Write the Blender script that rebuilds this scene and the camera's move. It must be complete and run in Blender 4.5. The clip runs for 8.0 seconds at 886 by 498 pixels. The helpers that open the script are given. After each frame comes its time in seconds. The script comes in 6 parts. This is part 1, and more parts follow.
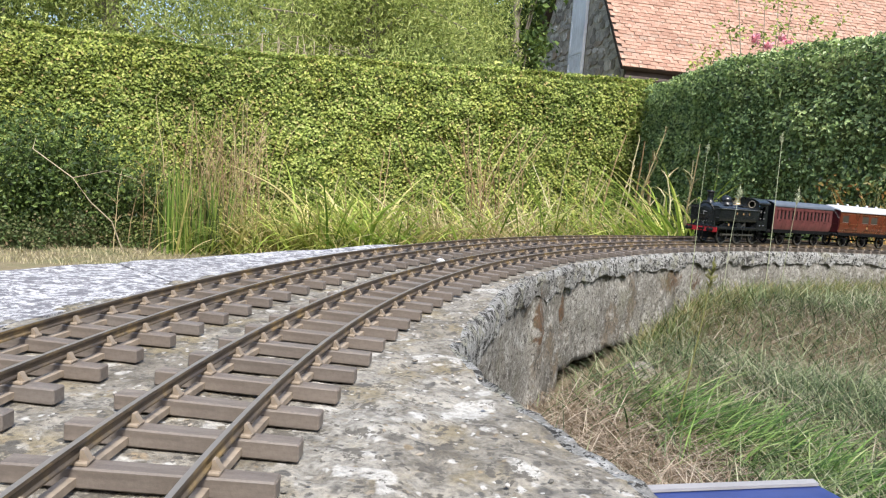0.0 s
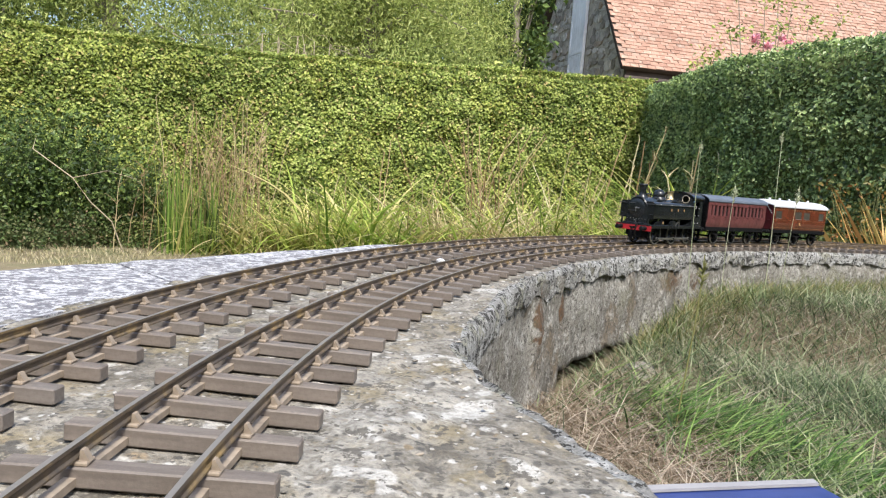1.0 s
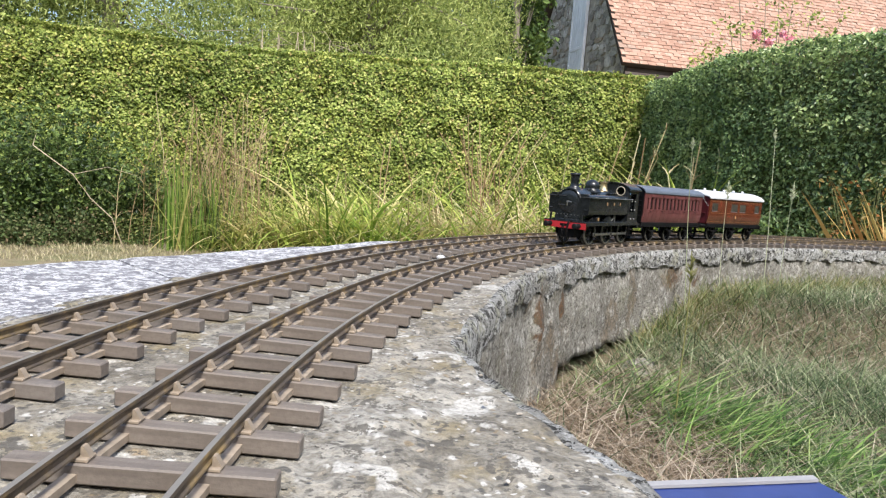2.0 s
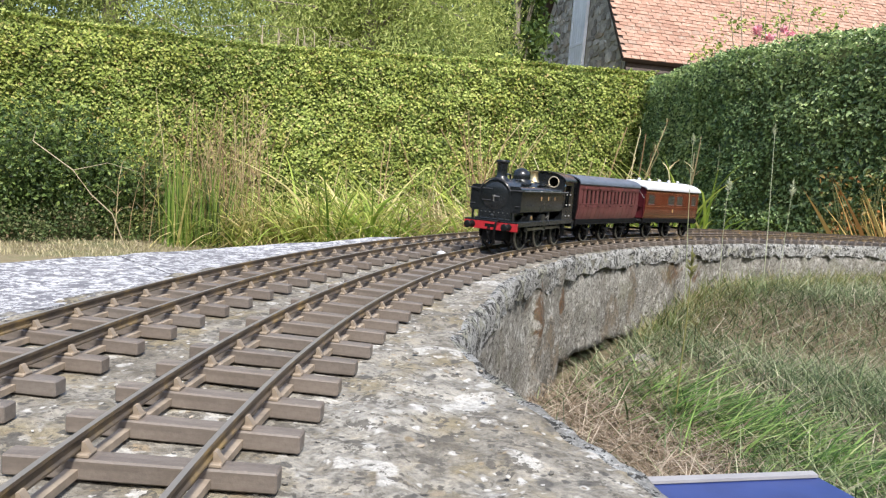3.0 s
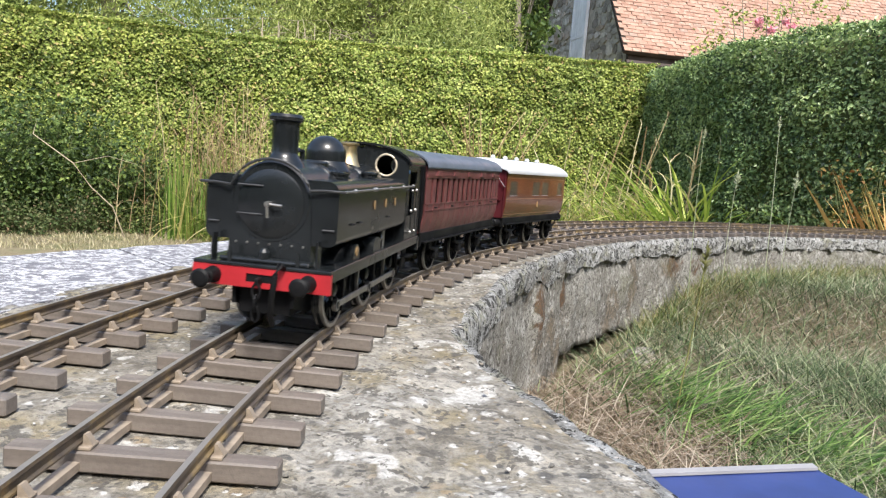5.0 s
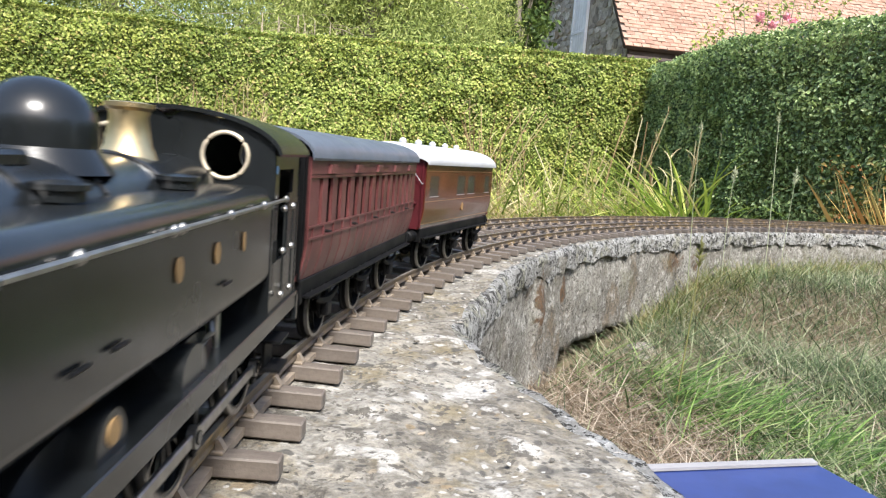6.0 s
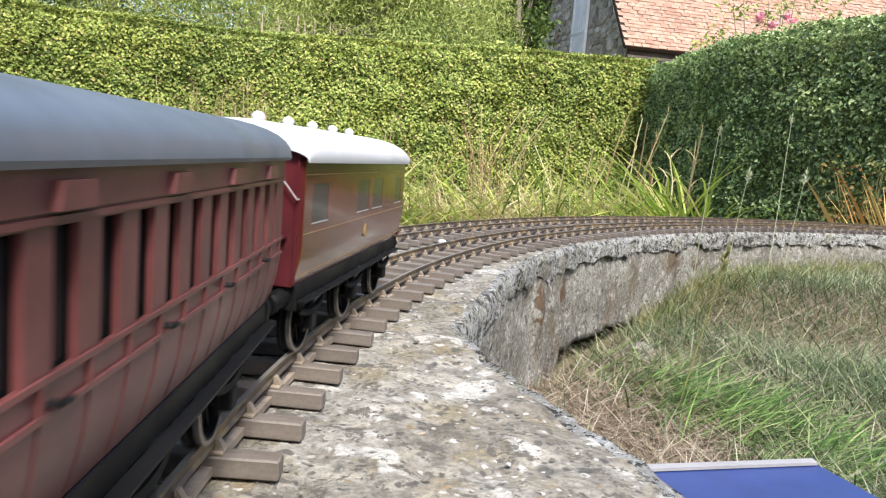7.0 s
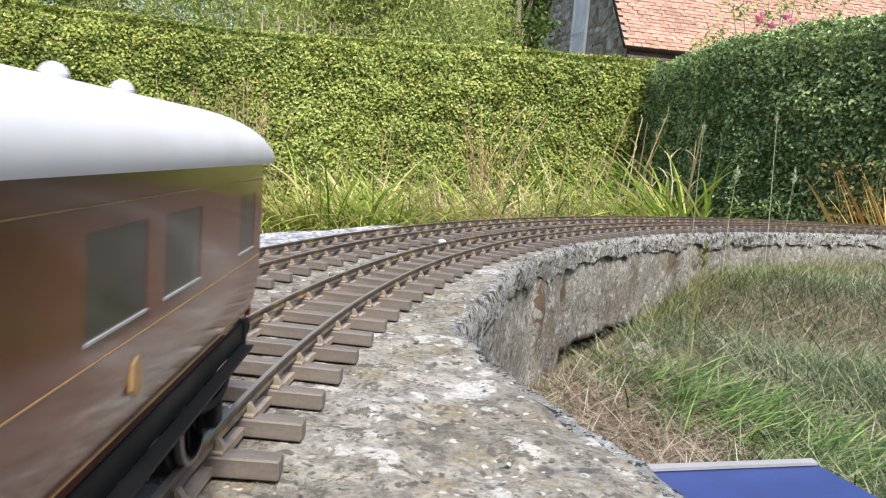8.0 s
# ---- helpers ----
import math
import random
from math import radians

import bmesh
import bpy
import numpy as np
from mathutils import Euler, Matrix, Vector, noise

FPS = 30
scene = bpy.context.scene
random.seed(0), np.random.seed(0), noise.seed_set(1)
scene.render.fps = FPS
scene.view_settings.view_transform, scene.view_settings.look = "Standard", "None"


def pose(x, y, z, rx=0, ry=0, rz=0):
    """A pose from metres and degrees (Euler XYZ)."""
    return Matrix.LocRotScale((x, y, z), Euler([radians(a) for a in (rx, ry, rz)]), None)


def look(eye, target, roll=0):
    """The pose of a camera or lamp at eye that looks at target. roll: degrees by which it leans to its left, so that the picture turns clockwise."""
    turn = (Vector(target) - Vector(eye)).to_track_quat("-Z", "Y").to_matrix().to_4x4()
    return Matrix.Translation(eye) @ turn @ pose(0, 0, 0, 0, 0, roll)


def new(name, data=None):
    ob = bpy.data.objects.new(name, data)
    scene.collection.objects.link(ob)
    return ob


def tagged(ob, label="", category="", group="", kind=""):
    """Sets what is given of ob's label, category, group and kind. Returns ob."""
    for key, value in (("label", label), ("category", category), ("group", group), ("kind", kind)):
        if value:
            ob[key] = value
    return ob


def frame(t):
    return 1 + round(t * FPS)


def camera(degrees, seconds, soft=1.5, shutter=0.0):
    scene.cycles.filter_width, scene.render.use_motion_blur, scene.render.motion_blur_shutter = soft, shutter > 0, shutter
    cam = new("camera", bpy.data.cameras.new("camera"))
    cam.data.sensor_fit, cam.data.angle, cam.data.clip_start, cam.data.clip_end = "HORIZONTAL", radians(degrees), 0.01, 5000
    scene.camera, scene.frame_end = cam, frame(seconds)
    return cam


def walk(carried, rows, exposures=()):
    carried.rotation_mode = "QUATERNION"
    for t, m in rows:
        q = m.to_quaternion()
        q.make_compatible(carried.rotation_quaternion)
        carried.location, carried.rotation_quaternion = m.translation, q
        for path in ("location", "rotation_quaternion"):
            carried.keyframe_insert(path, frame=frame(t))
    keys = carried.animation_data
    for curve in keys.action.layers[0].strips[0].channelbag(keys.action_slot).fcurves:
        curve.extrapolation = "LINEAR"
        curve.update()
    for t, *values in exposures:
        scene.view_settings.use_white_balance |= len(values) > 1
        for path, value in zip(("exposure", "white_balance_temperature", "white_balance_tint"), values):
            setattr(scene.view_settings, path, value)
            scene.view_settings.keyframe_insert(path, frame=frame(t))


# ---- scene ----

# ---------------------------------------------------------------- plan
ZR = 0.68                     # rail tops above the outer ground
EYE = (0.0, 0.0, ZR + 0.1037)
G = 0.045                     # gauge
CX, CY, RA, RC, A1, A2 = 1.8598, 0.2305, 1.9285, 2.0497, 0.1022, 0.1234
RM = RA + G / 2               # centre line of the near track
ZB = ZR - 0.016               # concrete under the sleepers
_ta = np.linspace(-1.3, 1.75, 2400)
_dr = A1 * (_ta - .6) ** 2 + A2 * (_ta - .6) ** 3
_cu = np.cumsum(RM + _dr) * (_ta[1] - _ta[0])
_cu -= np.interp(0, _ta, _cu)


def along(s, off=0.0, z=ZR):
    """A point s metres along the near track, off metres outward from its centre line."""
    a = float(np.interp(s, _cu, _ta))
    r = RM + off + A1 * (a - .6) ** 2 + A2 * (a - .6) ** 3
    return Vector((CX - r * math.cos(a), CY + r * math.sin(a), z))


def heading(s):
    d = along(s + .002) - along(s - .002)
    return math.atan2(d.y, d.x)


# ---------------------------------------------------------------- camera
cam = camera(2 * math.degrees(math.atan(784 / 1300)), 8.0, soft=1.2, shutter=0.3)


def tilt(drop):
    a = -0.1229 + drop / 1300
    return look(EYE, (0, math.cos(a), EYE[2] + math.sin(a)), math.degrees(0.0798))


TILTS = [(0, 34), (.5, 34), (1.0, 34), (1.3, 33.2), (1.5, 31.5), (1.7, 30), (2.8, 22), (3.0, 20.5), (3.5, 18), (4.0, 15.5),
         (4.5, 12.5), (4.7, 11), (5.8, 1), (6.0, 0), (6.5, 0), (7, 0), (8, 0)]
walk(cam, [(t, tilt(d)) for t, d in TILTS], exposures=[(0, 1.06), (4.5, 1.08), (6, 1.34), (7, 1.27), (8, 1.08)])

# ---------------------------------------------------------------- light
SUN = Vector((0.19, -0.58, 0.79)).normalized()
world = bpy.data.worlds.new("world")
scene.world = world
world.use_nodes = True
nt = world.node_tree
bg = nt.nodes["Background"]
sky = nt.nodes.new("ShaderNodeTexSky")
sky.sky_type, sky.sun_disc = "NISHITA", False
sky.sun_elevation = math.asin(SUN.z)
sky.sun_rotation = math.atan2(SUN.x, SUN.y)
sky.air_density, sky.dust_density = 1.0, 2.5
nt.links.new(sky.outputs[0], bg.inputs[0])
bg.inputs[1].default_value = 0.15
sun = new("sun", bpy.data.lights.new("sun", "SUN"))
sun.data.energy, sun.data.angle, sun.data.color = 3.0, radians(12), (1.0, .985, .945)
sun.matrix_world = look((0, 0, 30), Vector((0, 0, 30)) - SUN)

# ---------------------------------------------------------------- materials
def mat(name, build):
    m = bpy.data.materials.new(name)
    m.use_nodes = True
    n, l = m.node_tree.nodes, m.node_tree.links
    build(n, l, n["Principled BSDF"])
    return m


def coords(n, l, scale=(1, 1, 1), kind="Object"):
    c, m = n.new("ShaderNodeTexCoord"), n.new("ShaderNodeMapping")
    m.inputs["Scale"].default_value = scale
    l.new(c.outputs[kind], m.inputs[0])
    return m.outputs[0]


def noisy(n, l, vec, scale, detail=4, rough=.6):
    t = n.new("ShaderNodeTexNoise")
    t.inputs["Scale"].default_value, t.inputs["Detail"].default_value, t.inputs["Roughness"].default_value = scale, detail, rough
    l.new(vec, t.inputs["Vector"])
    return t.outputs["Fac"]


def ramp(n, l, fac, *stops):
    r = n.new("ShaderNodeValToRGB")
    e = r.color_ramp.elements
    while len(e) < len(stops):
        e.new(.5)
    for s, (pos, col) in zip(e, stops):
        s.position, s.color = pos, (*col, 1)
    l.new(fac, r.inputs[0])
    return r.outputs[0]


def mix(n, l, fac, a, b, how="MIX"):
    m = n.new("ShaderNodeMix")
    m.data_type, m.blend_type = "RGBA", how
    for sock, v in ((m.inputs[0], fac), (m.inputs[6], a), (m.inputs[7], b)):
        if isinstance(v, (int, float)):
            sock.default_value = v
        elif isinstance(v, tuple):
            sock.default_value = (*v, 1)
        else:
            l.new(v, sock)
    return m.outputs[2]


def bump(n, l, p, height, strength, dist):
    b = n.new("ShaderNodeBump")
    b.inputs["Strength"].default_value, b.inputs["Distance"].default_value = strength, dist
    l.new(height, b.inputs["Height"])
    l.new(b.outputs[0], p.inputs["Normal"])


def painted(name, col, rough=.35, metal=0.0, var=.25, scale=60.0, coat=0.0, spec=.5):
    def b(n, l, p):
        v = coords(n, l)
        f = noisy(n, l, v, scale)
        dk = tuple(c * (1 - var) for c in col)
        lt = tuple(min(1, c * (1 + var)) for c in col)
        l.new(ramp(n, l, f, (.3, dk), (.7, lt)), p.inputs["Base Color"])
        p.inputs["Metallic"].default_value = metal
        p.inputs["Coat Weight"].default_value = coat
        p.inputs["Specular IOR Level"].default_value = spec
        p.inputs["Coat Roughness"].default_value = .08
        l.new(ramp(n, l, noisy(n, l, v, scale * .35), (.3, (rough * .8,) * 3), (.75, (min(1, rough * 1.3),) * 3)), p.inputs["Roughness"])
        bump(n, l, p, noisy(n, l, v, scale * 8), .08, .0005)
    return mat(name, b)


def leafy(name, stops, rough=.5, trans=.25, tone=(), gloss=.3):
    """Leaves: each island has its own colour; a slow drift over metres."""
    def b(n, l, p):
        g = n.new("ShaderNodeNewGeometry")
        o, add, part_ = n.new("ShaderNodeObjectInfo"), n.new("ShaderNodeMath"), n.new("ShaderNodeMath")
        add.operation, part_.operation = "ADD", "FRACT"
        l.new(g.outputs["Random Per Island"], add.inputs[0]), l.new(o.outputs["Random"], add.inputs[1])
        l.new(add.outputs[0], part_.inputs[0])
        c = ramp(n, l, part_.outputs[0], *stops)
        for scale, tint in tone:
            c = mix(n, l, ramp(n, l, noisy(n, l, coords(n, l), scale, 3), (.42, (0, 0, 0)), (.62, (1, 1, 1))), c, tint, "MULTIPLY")
        l.new(c, p.inputs["Base Color"])
        p.inputs["Roughness"].default_value = rough
        p.inputs["Specular IOR Level"].default_value = gloss
        t = n.new("ShaderNodeBsdfTranslucent")
        l.new(c, t.inputs[0])
        m = n.new("ShaderNodeMixShader")
        m.inputs[0].default_value = trans
        l.new(p.outputs[0], m.inputs[1]), l.new(t.outputs[0], m.inputs[2])
        l.new(m.outputs[0], n["Material Output"].inputs[0])
    return mat(name, b)


def shaken(n, l, v, scale, amount):
    """Coordinates pushed about by noise, so that cells lose their round shape."""
    t, m, a = n.new("ShaderNodeTexNoise"), n.new("ShaderNodeVectorMath"), n.new("ShaderNodeVectorMath")
    t.inputs["Scale"].default_value, t.inputs["Detail"].default_value = scale, 3
    l.new(v, t.inputs["Vector"])
    m.operation, a.operation = "SCALE", "ADD"
    m.inputs["Scale"].default_value = amount
    l.new(t.outputs["Color"], m.inputs[0])
    l.new(m.outputs[0], a.inputs[0]), l.new(v, a.inputs[1])
    return a.outputs[0]


def concrete_b(n, l, p):
    v = coords(n, l)
    rough = shaken(n, l, v, 110, .009)
    big, mid, fine = noisy(n, l, v, 9, 5), noisy(n, l, rough, 70, 5, .65), noisy(n, l, v, 300, 4, .7)
    c = ramp(n, l, big, (.36, (.18, .163, .135)), (.5, (.24, .223, .192)), (.64, (.30, .286, .256)))
    # mottling of a centimetre or two
    c = mix(n, l, .75, c, ramp(n, l, mid, (.38, (.52, .48, .42)), (.5, (.95, .95, .94)), (.62, (1.38, 1.35, 1.28))), "MULTIPLY")
    moss = ramp(n, l, noisy(n, l, v, 21, 5, .65), (.50, (0, 0, 0)), (.62, (.65, .65, .65)))
    c = mix(n, l, moss, c, (.235, .19, .105))
    # broken aggregate of three sizes: dark, ochre and white pieces
    for scale, lo, hi, keep in ((58, .18, .32, .55), (115, .22, .36, .52), (230, .24, .40, .48)):
        vo = n.new("ShaderNodeTexVoronoi")
        vo.inputs["Scale"].default_value = scale
        l.new(rough, vo.inputs["Vector"])
        stone = ramp(n, l, vo.outputs["Distance"], (lo, (1, 1, 1)), (hi, (0, 0, 0)))
        sep = n.new("ShaderNodeSeparateColor")
        l.new(vo.outputs["Color"], sep.inputs[0])
        sc = ramp(n, l, sep.outputs[0], (.25, (.065, .062, .058)), (.40, (.13, .118, .10)), (.50, (.27, .20, .115)), (.60, (.27, .25, .215)), (.78, (.42, .405, .37)), (.95, (.58, .565, .535)))
        pick = ramp(n, l, sep.outputs[1], (keep, (0, 0, 0)), (keep + .10, (.85, .85, .85)))
        c = mix(n, l, mix(n, l, 1.0, stone, pick, "MULTIPLY"), c, sc)
    # pale worn plaques
    c = mix(n, l, ramp(n, l, noisy(n, l, v, 24, 4, .55), (.60, (0, 0, 0)), (.63, (.85, .85, .85))), c, (.47, .455, .42))
    for scale, lo in ((48, .385), (120, .41)):
        pit = ramp(n, l, noisy(n, l, v, scale, 4, .7), (lo - .015, (.9, .9, .9)), (lo + .01, (0, 0, 0)))
        c = mix(n, l, pit, c, (.10, .09, .075))
    c = mix(n, l, .6, c, ramp(n, l, fine, (.38, (.45, .44, .43)), (.56, (1, 1, 1))), "MULTIPLY")
    l.new(c, p.inputs["Base Color"])
    p.inputs["Roughness"].default_value = .92
    bump(n, l, p, fine, .8, .003)


CONCRETE = mat("weathered concrete", concrete_b)


def streak(n, l, v, centre, reach, soft):
    """1 inside a ragged upright stain round centre."""
    sub, sca, ln = n.new("ShaderNodeVectorMath"), n.new("ShaderNodeVectorMath"), n.new("ShaderNodeVectorMath")
    sub.operation, sca.operation, ln.operation = "SUBTRACT", "MULTIPLY", "LENGTH"
    sub.inputs[1].default_value, sca.inputs[1].default_value = centre, reach
    l.new(v, sub.inputs[0]), l.new(sub.outputs[0], sca.inputs[0]), l.new(sca.outputs[0], ln.inputs[0])
    return ramp(n, l, ln.outputs["Value"], (soft, (1, 1, 1)), (1.0, (0, 0, 0)))


def wall_b(n, l, p):
    v = coords(n, l)
    mid, fine = noisy(n, l, coords(n, l, (1, 1, .85)), 75, 7, .75), noisy(n, l, coords(n, l, (1, 1, .8)), 260, 5, .75)
    c = ramp(n, l, noisy(n, l, v, 9, 5), (.36, (.19, .175, .15)), (.52, (.275, .258, .225)), (.66, (.36, .345, .31)))
    c = mix(n, l, ramp(n, l, mid, (.52, (0, 0, 0)), (.57, (.8, .8, .8))), c, (.50, .485, .445))
    ragged = shaken(n, l, v, 70, .05)
    edge = ramp(n, l, noisy(n, l, coords(n, l, (1, 1, .5)), 55, 5, .7), (.40, (0, 0, 0)), (.52, (1, 1, 1)))
    for s_, dz, wide, tall in ((.822, -.083, .022, .055), (.955, -.085, .020, .040), (1.50, -.075, .05, .035), (1.62, -.08, .035, .03), (.30, -.09, .03, .05)):
        q = along(s_, -.068, ZR + dz) + Vector((.025, .025, .025))
        st = streak(n, l, ragged, q, (1 / wide, 1 / wide, 1 / tall), .7)
        c = mix(n, l, mix(n, l, 1.0, mix(n, l, 1.0, st, edge, "MULTIPLY"), (.95, .95, .95), "MULTIPLY"), c, (.125, .062, .024))
    rust = ramp(n, l, noisy(n, l, coords(n, l, (1, 1, .7)), 12, 5, .65), (.57, (0, 0, 0)), (.64, (.6, .6, .6)))
    c = mix(n, l, rust, c, (.175, .12, .065))
    for sc, lo in ((60, .425), (120, .45), (220, .46)):
        pit = ramp(n, l, noisy(n, l, coords(n, l, (1, 1, .8)), sc, 6, .8), (lo - .04, (.9, .9, .9)), (lo, (0, 0, 0)))
        c = mix(n, l, pit, c, (.085, .075, .06))
    green = ramp(n, l, noisy(n, l, v, 16, 4), (.56, (0, 0, 0)), (.68, (.4, .4, .4)))
    c = mix(n, l, green, c, (.17, .165, .09))
    c = mix(n, l, .7, c, ramp(n, l, fine, (.40, (.40, .40, .40)), (.56, (1, 1, 1))), "MULTIPLY")
    l.new(c, p.inputs["Base Color"])
    p.inputs["Roughness"].default_value = .95
    bump(n, l, p, mix(n, l, .5, fine, mid), 1.0, .007)


def coping_b(n, l, p):
    v = coords(n, l)
    mid, fine = noisy(n, l, v, 110, 6, .75), noisy(n, l, v, 340, 5, .75)
    c = ramp(n, l, noisy(n, l, v, 12, 5), (.36, (.25, .242, .225)), (.52, (.36, .355, .335)), (.66, (.46, .46, .44)))
    c = mix(n, l, ramp(n, l, mid, (.52, (0, 0, 0)), (.57, (.85, .85, .85))), c, (.58, .58, .565))
    c = mix(n, l, ramp(n, l, noisy(n, l, v, 28, 5, .7), (.54, (0, 0, 0)), (.62, (.5, .5, .5))), c, (.30, .29, .17))
    for sc, lo, k in ((55, .43, .95), (95, .455, 1.0), (190, .455, 1.0)):
        pit = ramp(n, l, noisy(n, l, shaken(n, l, v, 60, .01), sc, 5, .75), (lo - .02, (k, k, k)), (lo, (0, 0, 0)))
        c = mix(n, l, pit, c, (.04, .038, .034))
    c = mix(n, l, .5, c, ramp(n, l, fine, (.42, (.45, .45, .45)), (.56, (1, 1, 1))), "MULTIPLY")
    l.new(c, p.inputs["Base Color"])
    p.inputs["Roughness"].default_value = .95
    bump(n, l, p, mix(n, l, .5, fine, mid), 1.0, .010)


COPING = mat("pitted lichened coping", coping_b)
WALL = mat("rough concrete wall", wall_b)


def paving_b(n, l, p):
    v = coords(n, l)
    c = ramp(n, l, noisy(n, l, v, 5, 4), (.35, (.33, .33, .335)), (.65, (.44, .44, .45)))
    c = mix(n, l, ramp(n, l, noisy(n, l, v, 95, 5, .7), (.50, (0, 0, 0)), (.58, (.9, .9, .9))), c, (.58, .58, .59))
    for scale, lo in ((70, .44), (150, .46)):
        spots = ramp(n, l, noisy(n, l, v, scale, 6, .75), (lo, (.95, .95, .95)), (lo + .05, (0, 0, 0)))
        c = mix(n, l, spots, c, (.115, .112, .125))
    l.new(c, p.inputs["Base Color"])
    p.inputs["Roughness"].default_value = .9
    bump(n, l, p, noisy(n, l, v, 160, 5, .7), .6, .003)


PAVING = mat("lichened concrete paving", paving_b)


def soil_b(n, l, p):
    v = coords(n, l)
    c = ramp(n, l, noisy(n, l, v, 3, 5), (.35, (.19, .155, .09)), (.5, (.27, .225, .135)), (.65, (.17, .18, .08)))
    c = mix(n, l, .7, c, ramp(n, l, noisy(n, l, v, 90, 5, .7), (.3, (.4, .38, .32)), (.7, (1, 1, 1))), "MULTIPLY")
    l.new(c, p.inputs["Base Color"])
    p.inputs["Roughness"].default_value = 1
    bump(n, l, p, noisy(n, l, v, 60, 5), 1, .02)


SOIL = mat("grassy soil", soil_b)


def sleeper_b(n, l, p):
    v = coords(n, l)
    o = n.new("ShaderNodeObjectInfo")
    g = n.new("ShaderNodeNewGeometry")
    c = ramp(n, l, noisy(n, l, coords(n, l, (.12, 1, 1)), 260, 5), (.30, (.125, .105, .090)), (.52, (.165, .140, .122)), (.74, (.212, .184, .160)))
    c = mix(n, l, .55, c, ramp(n, l, o.outputs["Random"], (0, (.72, .70, .68)), (.5, (1, .95, .88)), (1, (.95, .98, 1))), "MULTIPLY")
    c = mix(n, l, .5, c, ramp(n, l, noisy(n, l, v, 500, 4), (.3, (.6, .6, .6)), (.7, (1, 1, 1))), "MULTIPLY")
    l.new(c, p.inputs["Base Color"])
    p.inputs["Roughness"].default_value = .5
    bump(n, l, p, noisy(n, l, v, 400, 5), .3, .001)


SLEEPER = mat("weathered brown sleeper", sleeper_b)


def rail_b(n, l, p):
    v = coords(n, l)
    c = ramp(n, l, noisy(n, l, v, 45, 5), (.38, (.066, .052, .042)), (.54, (.11, .083, .056)), (.72, (.28, .19, .075)))
    geo = n.new("ShaderNodeNewGeometry")
    sep = n.new("ShaderNodeSeparateXYZ")
    l.new(geo.outputs["Normal"], sep.inputs[0])
    top = ramp(n, l, sep.outputs["Z"], (.75, (0, 0, 0)), (.9, (1, 1, 1)))
    l.new(mix(n, l, top, c, (.25, .225, .20)), p.inputs["Base Color"])
    l.new(mix(n, l, top, (.25, .25, .25), (.45, .45, .45)), p.inputs["Metallic"])
    p.inputs["Roughness"].default_value = .45
    bump(n, l, p, noisy(n, l, v, 300, 4), .25, .0006)


RAIL = mat("brown tarnished rail", rail_b)
CHAIR = painted("rail chair", (.25, .20, .15), .75, 0, .35, 90)
HEDGE = leafy("hedge leaves", [(0, (.06, .09, .022)), (.25, (.19, .26, .055)), (.6, (.38, .455, .115)), (.92, (.58, .62, .21)), (1, (.52, .38, .19))],
              .55, .38, ((.9, (.78, .80, .74)), (3.2, (1.0, .95, .84))))
# wide spread of leaf tones stands in for shade in the gaps
HEDGE_DARK = leafy("shaded hedge leaves", [(0, (.03, .05, .018)), (.3, (.17, .25, .09)), (.6, (.37, .48, .18)), (1, (.62, .69, .31))], .40, .40,
                   ((1.3, (.70, .76, .72)), (3.0, (.9, .95, 1.0))), .6)
WILLOW = leafy("pale tree leaves", [(0, (.14, .19, .045)), (.5, (.36, .42, .12)), (1, (.56, .58, .22))], .5, .4, ((.5, (.6, .68, .6)),))
TREE = leafy("dark tree leaves", [(0, (.035, .065, .018)), (.6, (.08, .13, .03)), (1, (.16, .22, .05))], .5, .25)
TWIG = painted("twig core", (.10, .115, .04), .95, 0, .4, 6)
BARK = painted("grey bark", (.20, .17, .13), .9, 0, .4, 9)
GRASS = leafy("green grass", [(0, (.025, .045, .02)), (.35, (.075, .115, .045)), (.7, (.20, .25, .115)), (1, (.46, .46, .31))], .5, .3)
HAY = leafy("dry grass", [(0, (.075, .05, .032)), (.45, (.23, .17, .115)), (1, (.52, .45, .36))], .7, .2)
IRIS = leafy("strap leaves", [(0, (.12, .17, .03)), (.35, (.30, .35, .075)), (.7, (.52, .48, .17)), (1, (.60, .48, .26))], .4, .3)
RUST_LEAF = leafy("turning leaves", [(0, (.34, .17, .06)), (.5, (.52, .33, .11)), (1, (.55, .46, .17))], .5, .3)
WEED = leafy("weed leaves", [(0, (.018, .035, .01)), (.5, (.06, .10, .025)), (.9, (.14, .20, .05)), (1, (.26, .33, .09))], .5, .25)
BLACK = painted("satin black paint", (.0095, .011, .012), .25, 0, .4, 40, 0, .5)
SOOT = painted("matt black paint", (.005, .005, .0055), .55, 0, .4, 60, 0, .18)
RED = painted("red buffer beam paint", (.36, .018, .024), .4, 0, .2, 60)
DULL_STEEL = painted("dull blackened steel", (.06, .06, .06), .45, .6, .3, 200)
STEEL = painted("grey steel", (.32, .31, .29), .35, .9, .25, 200)
RIM = painted("pale worn brass", (.50, .43, .32), .5, .3, .2, 200)
BRASS = painted("polished brass", (.70, .54, .30), .40, 1, .15, 100)
GOLD = painted("gilt lettering", (.26, .16, .065), .6, .0, .2, 200)
MAROON = painted("maroon coach paint", (.108, .035, .034), .42, 0, .3, 50, .06, .45)
TEAK = painted("varnished teak paint", (.098, .026, .013), .16, 0, .3, 30, .5)
CRIMSON = painted("crimson end paint", (.075, .009, .013), .4, 0, .2, 50)
# the blue cast puts the sky's reflection into the roof colour
GREY_ROOF = painted("sky-tinted grey canvas roof", (.085, .10, .125), .42, 0, .15, 60)
